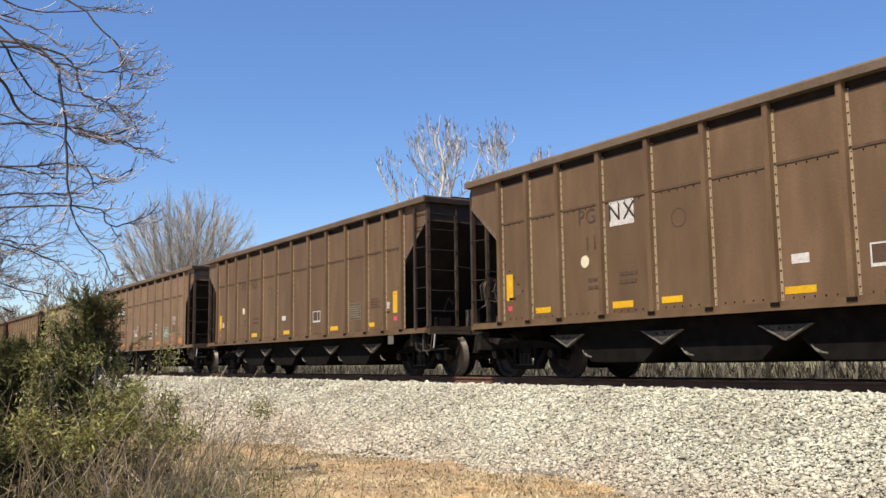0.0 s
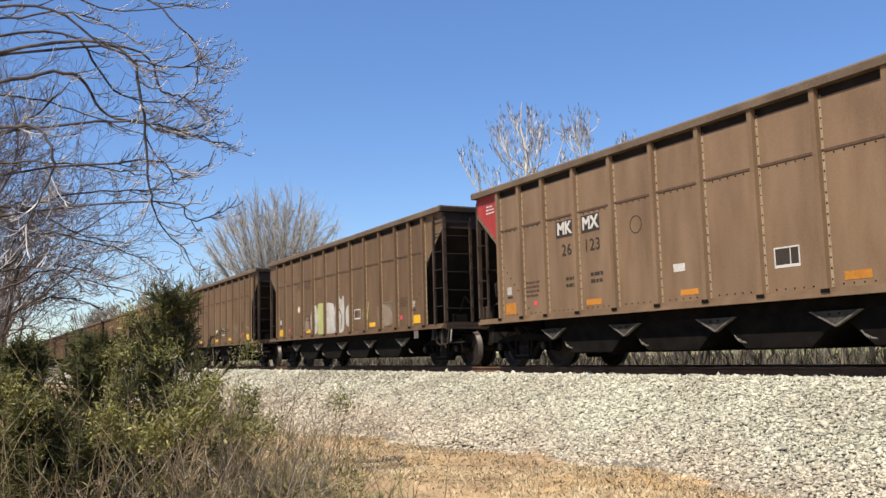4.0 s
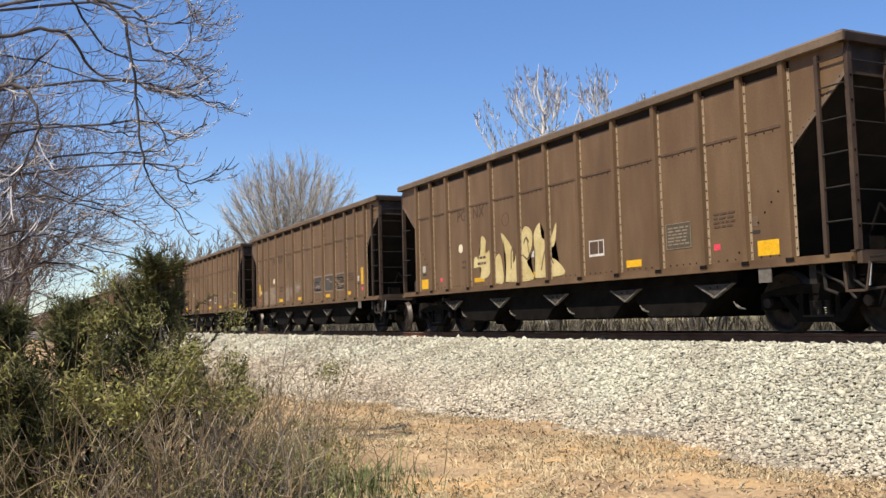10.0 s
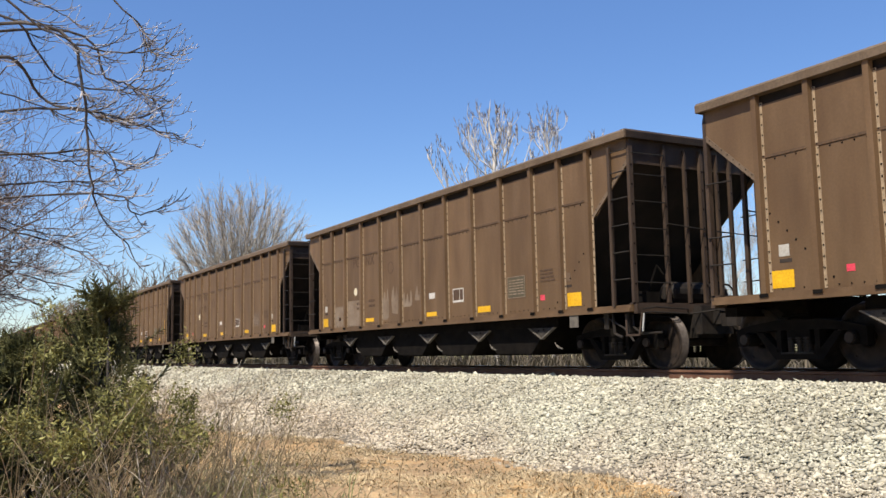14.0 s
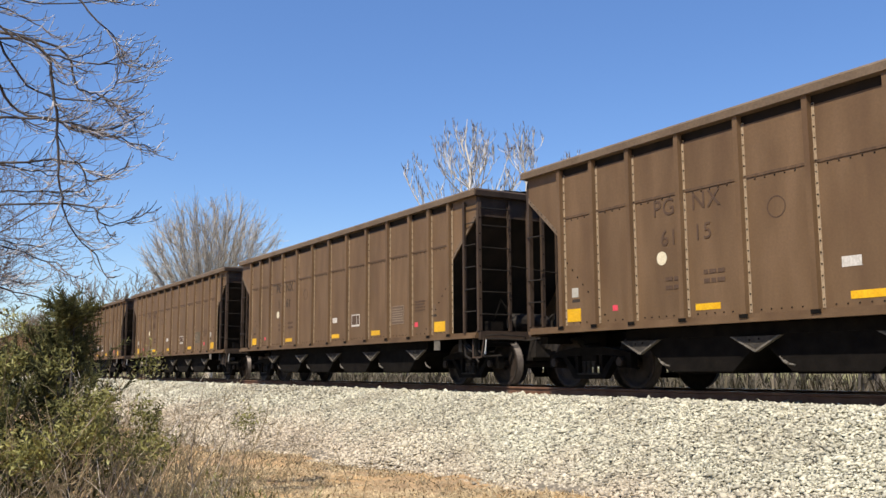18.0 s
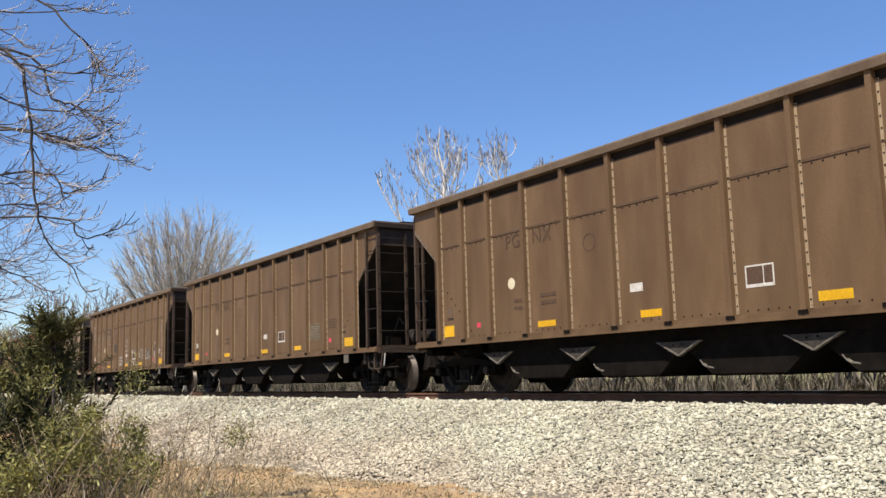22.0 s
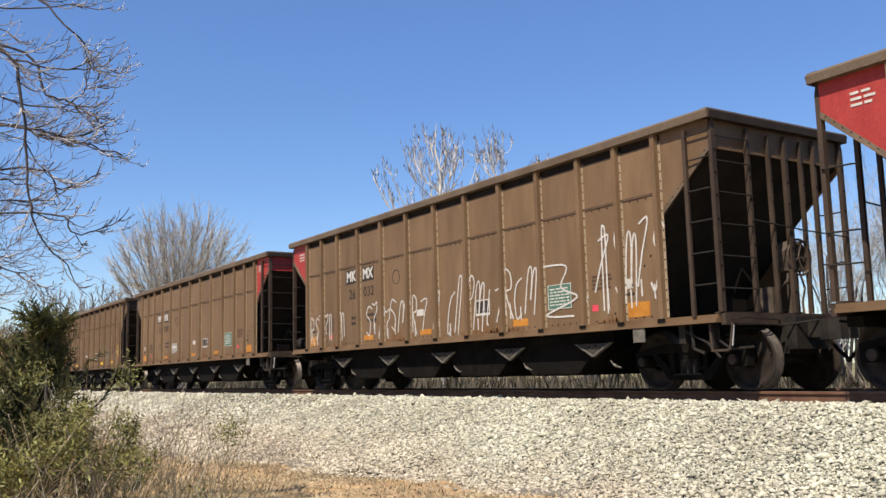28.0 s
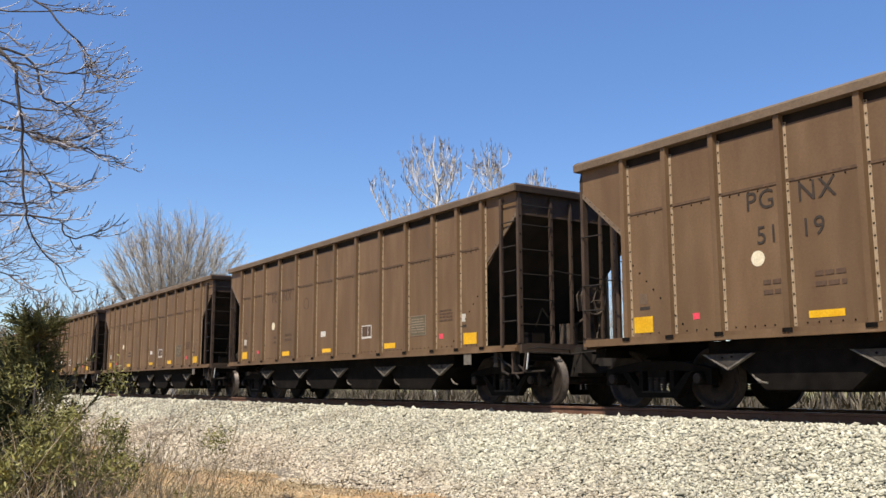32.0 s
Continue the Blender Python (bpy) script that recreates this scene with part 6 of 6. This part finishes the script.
def blades(count, region, height, mat, seed, name, label, lean=0.5, width=0.006, mask=None):
    """Grass: thin bent blades of two quads."""
    g = np.random.default_rng(seed)
    x, y = g.uniform(region[0], region[1], count), g.uniform(region[2], region[3], count)
    if mask is not None:
        keep = mask(x, y, g)
        x, y = x[keep], y[keep]
    n = len(x)
    z = ground_height(x, y) - 0.01
    h = height * np.exp(g.normal(0, 0.4, n))
    a = g.uniform(0, 2 * math.pi, n)
    l = h * lean * g.uniform(0.2, 1.8, n)
    w = width * g.uniform(0.6, 1.6, n)
    dx, dy = np.cos(a), np.sin(a)
    sx, sy = -dy * w, dx * w
    base = np.stack([x, y, z], -1)
    mid = base + np.stack([dx * l * 0.35, dy * l * 0.35, h * 0.6], -1)
    tip = base + np.stack([dx * l, dy * l, h * np.clip(1.1 - 0.3 * lean * g.uniform(0, 2, n), 0.15, 1.2)], -1)
    s = np.stack([sx, sy, 0 * sx], -1)
    v = np.stack([base - s, base + s, mid + s * 0.8, mid - s * 0.8, tip + s * 0.2, tip - s * 0.2], 1).reshape(-1, 3)
    b = 6 * np.arange(n)[:, None]
    f = np.concatenate([b + np.array([[0, 1, 2, 3]]), b + np.array([[3, 2, 4, 5]])])
    return tagged(mesh_part(name, v, f, mat), label, name.replace("_", " "), "", "stuff")


def near_bush(x, y, g):
    return g.uniform(0, 1, len(x)) < np.exp(-((y - 1.6) / 1.3) ** 2)


blades(150000, (-17, -3, 2.2, 7.4), 0.034, straw, 61, "dry_grass", "short dry straw-coloured grass on bare earth", 1.8, 0.0055, lambda x, y, g: (np.sin(x * 1.3 + y) + np.sin(0.7 * x - 1.9 * y) + g.normal(0, 0.9, len(x))) > -0.1)
blades(14000, (-26, -3, 4.6, 7.5), 0.06, weed_brown, 65, "leaf_litter", "brown dead weeds along the foot of the bank", 1.8, 0.006, lambda x, y, g: g.uniform(0, 1, len(x)) < np.exp(-((y - 6.6 + foot(x)) / 0.45) ** 2))
blades(9000, (-16, -3.5, 2.2, 7.0), 0.022, weed_brown, 66, "leaf_litter", "scattered brown leaf litter on the earth", 2.5, 0.010)
blades(26000, (-12.5, -6.2, 1.9, 4.0), 0.085, grass, 67, "green_grass", "patch of fresh spring grass on dry earth", 0.9, 0.005, lambda x, y, g: g.uniform(0, 1, len(x)) < (0.35 + 0.65 * (np.sin(2.6 * x + 1.3 * y) > -0.2)) * np.exp(-((x + 9.2) / 1.7) ** 2 - ((y - 2.9) / 0.48) ** 2))
blades(24000, (-10.5, -5.0, 0.5, 4.2), 0.15, grass, 62, "green_grass", "fresh green grass at the foot of the brush", 0.7, 0.005, lambda x, y, g: g.uniform(0, 1, len(x)) < np.exp(-((y - 1.9) / 1.2) ** 2) * (0.5 + 0.5 * np.sin(3 * x + 2 * y)))
blades(7000, (-10, -3.5, -1.5, 3.0), 0.16, straw, 63, "dead_grass", "dead straw-coloured grass among the brush", 0.8, 0.004, near_bush)
blades(26000, (-75, 6, 16, 30), 0.5, brush_far, 64, "pasture_brush", "tall dry brush and grass beyond the line", 0.5, 0.02)


def leaves_at(spots, count, size, mat, seed, name, parent, narrow=0.45):
    """Small pointed leaves in loose clusters about the given places."""
    g = np.random.default_rng(seed)
    held = spots[g.random(len(spots)) < 0.4]
    c = held[g.integers(0, len(held), count)] + g.normal(0, 0.060, (count, 3))
    d = unit_rows(g.normal(size=(count, 3)) + np.array([0, 0, 0.25]))
    s = unit_rows(np.cross(d, g.normal(size=(count, 3))))
    n = np.cross(d, s)
    L = size * g.uniform(0.6, 1.4, count)[:, None]
    v = np.stack([c, c + d * L * 0.5 + s * L * narrow * 0.5 + n * L * 0.08, c + d * L, c + d * L * 0.5 - s * L * narrow * 0.5 + n * L * 0.08], 1).reshape(-1, 3)
    return mesh_part(name, v, 4 * np.arange(count)[:, None] + np.arange(4)[None], mat, parent, "", "stuff")


def cedar(at, height, radius, seed):
    """A young red cedar: a stem with whorled boughs, each set with short dark sprays."""
    g = np.random.default_rng(seed)
    tree = thing("young_cedar", "young dark green cedar among dead brush", "evergreen tree", at)
    stem, tufts = Tubes(5), Tubes(3)
    stem.tube([(0, 0, -0.05), (0.02, 0, height * 0.5), (0, 0.01, height)], 0.028, 0.004)
    for i in range(120):
        z = height * g.uniform(0.05, 0.99)
        a = g.uniform(0, 2 * math.pi)
        ln = radius * (1.0 - 0.86 * (z / height) ** 1.2) * g.uniform(0.4, 1.25)
        d = unit(np.array([math.cos(a), math.sin(a), g.uniform(0.35, 1.3)]))
        p = np.array([0.06 * math.sin(3 * z), 0.06 * math.cos(2 * z), z * 0.92])
        pts = [p + d * ln * q + np.array([0, 0, 0.2 * ln * q * q]) for q in (0, 0.35, 0.7, 1)]
        stem.tube(pts, 0.006, 0.002)
        # flat feathery sprays: a thin axis each, with short side shoots
        n, k = 13, 9
        q = g.uniform(0.2, 1.0, (n, 1))
        root = p + d * ln * q + np.array([0, 0, 0.2 * ln]) * q * q + g.normal(0, 0.012, (n, 3))
        axis = unit_rows(d * 0.8 + g.normal(0, 0.4, (n, 3)) + np.array([0, 0, 0.35]))
        L = g.uniform(0.07, 0.17, (n, 1))
        tufts.straight(root, root + axis * L, 0.004, 0.002)
        wing = unit_rows(np.cross(axis, g.normal(size=(n, 3))))
        step = (0.12 + 0.1 * np.arange(k))[None, :, None]
        c = root[:, None] + axis[:, None] * L[:, None] * step
        way = np.where(np.arange(k) % 2, 0.8, -0.8)[None, :, None]
        f = unit_rows((axis[:, None] * 0.85 + wing[:, None] * way + g.normal(0, 0.18, (n, k, 3))).reshape(-1, 3))
        c = c.reshape(-1, 3)
        tufts.straight(c, c + f * np.repeat(L, k, axis=0) * g.uniform(0.25, 0.5, (n * k, 1)), 0.0058, 0.0022)
    stem.build("stem", bark, tree)
    tufts.build("foliage", cedar_green, tree, "", "stuff")


cedar((-7.72, 1.30, 0.0), 2.20, 0.92, 71)
cedar((-7.85, 0.75, 0.0), 1.78, 0.80, 76)
cedar((-8.0, 0.15, 0.0), 1.72, 0.85, 72)
cedar((-7.9, -0.55, 0.0), 1.35, 0.65, 74)
cedar((-10.2, -0.35, 0.0), 2.05, 0.90, 73)
cedar((-7.1, 0.2, 0.0), 1.25, 0.60, 78)


def briar_patch(at, size, count, height, seed, label, leaf=0, low=0.75, mat=weed_brown, slant=0.55, arch=0.5):
    """Arching canes and dead weed stems with side twigs; some carry evergreen leaves."""
    g = np.random.default_rng(seed)
    bush = thing("brush_clump", label, "brush", at)
    canes, spots = Tubes(3), []
    for i in range(count):
        p = np.array([g.normal(0, size[0]), g.normal(0, size[1]), -0.03])
        h = height * g.uniform(0.45, 1.15)
        a = g.uniform(0, 2 * math.pi)
        lean = g.uniform(0.05, slant)
        d = np.array([math.cos(a) * lean, math.sin(a) * lean, 1.0])
        pts = [p]
        n = 7
        bend = g.uniform(0, arch)
        for j in range(n):
            d = unit(d + np.array([math.cos(a) * bend * 0.25, math.sin(a) * bend * 0.25, -bend * 0.22]) + g.normal(0, 0.07, 3))
            pts.append(pts[-1] + d * h / n)
        canes.tube(pts, g.uniform(0.003, 0.0075), 0.0016)
        if i % 2 == 0:
            spots += [q for q in pts if q[2] > low]
        for _ in range(g.integers(2, 8)):
            j = g.integers(2, n)
            e = unit(d * 0.3 + g.normal(0, 0.6, 3) + np.array([0, 0, 0.6]))
            q = pts[j]
            L = g.uniform(0.08, 0.35)
            canes.tube([q, q + e * L * 0.5 + g.normal(0, 0.01, 3), q + e * L], 0.003, 0.0013)
    canes.build("cane_tangle", mat, bush, "", "stuff")
    if leaf:
        leaves_at(np.array(spots), int(leaf * 1.9), 0.036, leaf_green, seed + 1, "foliage", bush, 0.28)
    return bush


briar_patch((-6.95, 1.42, 0), (0.22, 0.20), 60, 1.62, 81, "evergreen vine over dead brown canes", 2100, 0.95, slant=0.4)
briar_patch((-6.6, 0.75, 0), (0.40, 0.35), 44, 1.58, 82, "evergreen vine over dead brown canes", 2100, 1.05, slant=0.4)
briar_patch((-7.2, -0.1, 0), (0.5, 0.45), 54, 1.75, 83, "tangle of brown canes and green leaves", 1700, 1.05, slant=0.4)
briar_patch((-7.05, 1.92, 0), (0.16, 0.18), 36, 1.46, 84, "dead reddish-brown stems with a few evergreen leaves", 260, 1.15, slant=0.35)
briar_patch((-6.2, 1.50, 0), (0.36, 0.26), 34, 1.28, 85, "dead straw-brown weeds and thin canes", 60, 1.0, slant=0.3, arch=0.3)
briar_patch((-5.8, 0.75, 0), (0.5, 0.40), 22, 1.30, 86, "dead straw-brown weeds and thin canes", 120, 1.0, slant=0.3, arch=0.3)
briar_patch((-5.7, -0.2, 0), (0.5, 0.4), 22, 1.34, 87, "dead straw-brown weeds and thin canes", 200, 1.0, slant=0.3, arch=0.3)
briar_patch((-6.3, 1.1, 0), (0.6, 0.5), 22, 1.40, 95, "pale straw canes among the brush", mat=straw_cane, slant=0.3, arch=0.3)
briar_patch((-6.7, 0.9, 0), (0.8, 0.7), 44, 0.95, 94, "dark tangle of dead brown weeds with low green leaves", 1500, 0.12, mat=brown_twig, slant=0.6)
briar_patch((-7.3, 2.25, 0), (0.35, 0.26), 40, 1.15, 92, "dead reddish-brown weed stems", slant=0.3)
briar_patch((-6.9, 1.6, 0), (0.40, 0.35), 24, 1.7, 93, "few pale dead sticks standing out of the brush", mat=straw_twig, slant=0.4, arch=0.2)
briar_patch((-8.6, 2.5, 0), (0.55, 0.30), 60, 0.8, 88, "sparse dead weed stems")
briar_patch((-10.5, 2.2, 0), (1.2, 0.7), 110, 1.0, 89, "dead brown weeds beside the bank")
briar_patch((-13.5, 2.6, 0), (1.6, 1.0), 120, 1.1, 90, "dead brown weeds beside the bank")
briar_patch((-18.0, 3.0, 0), (2.5, 1.2), 140, 1.3, 91, "dead brown weeds beside the bank")

# the tall single weed stalk
bm_limbs = Tubes(4)
bm_limbs.tube([(0, 0, -0.02), (0.05, 0.05, 0.35), (0.12, 0.16, 0.75), (0.16, 0.27, 1.05), (0.15, 0.31, 1.3)], 0.009, 0.003)
bm_limbs.tube([(0.05, 0.05, 0.35), (-0.05, -0.05, 0.55), (-0.10, -0.08, 0.75)], 0.005, 0.002)
stalk = thing("weed_stalk", "single tall dead weed stalk", "weed", (-9.55, 3.30, 0))
bm_limbs.build("stem", weed_brown, stalk)

# a pasture fence beyond the line
for i in range(16):
    post = thing("fence_post", "grey weathered wooden fence post", "fence post", (6 - i * 4.2, 33.0, 0.85), "pasture fence")
    bm = bmesh.new()
    rod(bm, (0, 0, -0.2), (0.02, 0, 1.25), 0.07, 7, 0, 0.06)
    part("post", bm, post_wood, post)


# ---- what moves ----
def motions():
    for k, car in fleet:
        walk(car, [(t, pose(s + 7.34 - PITCH * k, TRACK, RAIL)) for t, s in RUN])
    # wheels roll as the train runs; every car's wheels turn alike
    spin = []
    for f in range(0, 32 * FPS + 1):
        t = f / FPS
        s = float(np.interp(t, [a for a, _ in RUN], [b for _, b in RUN]))
        spin.append((t, math.degrees((s - RUN[0][1]) / 0.457)))
    by_axle = {}
    for w in wheelsets:
        x = w.location.x
        walk(w, [(t, pose(x, 0, 0.457, 0, a % 360, 0)) for t, a in spin])
        by_axle[round(x, 2), round(w.parent.location.x, 2)] = w
    for k, car in fleet:
        for o in car.children_recursive:
            if o.name.split(".")[0] == "wheelset" and o not in wheelsets:
                lead = by_axle[round(o.location.x, 2), round(o.parent.location.x, 2)].animation_data
                o.rotation_mode = "QUATERNION"
                keys = o.animation_data_create()
                keys.action, keys.action_slot = lead.action, lead.action_slot


motions()
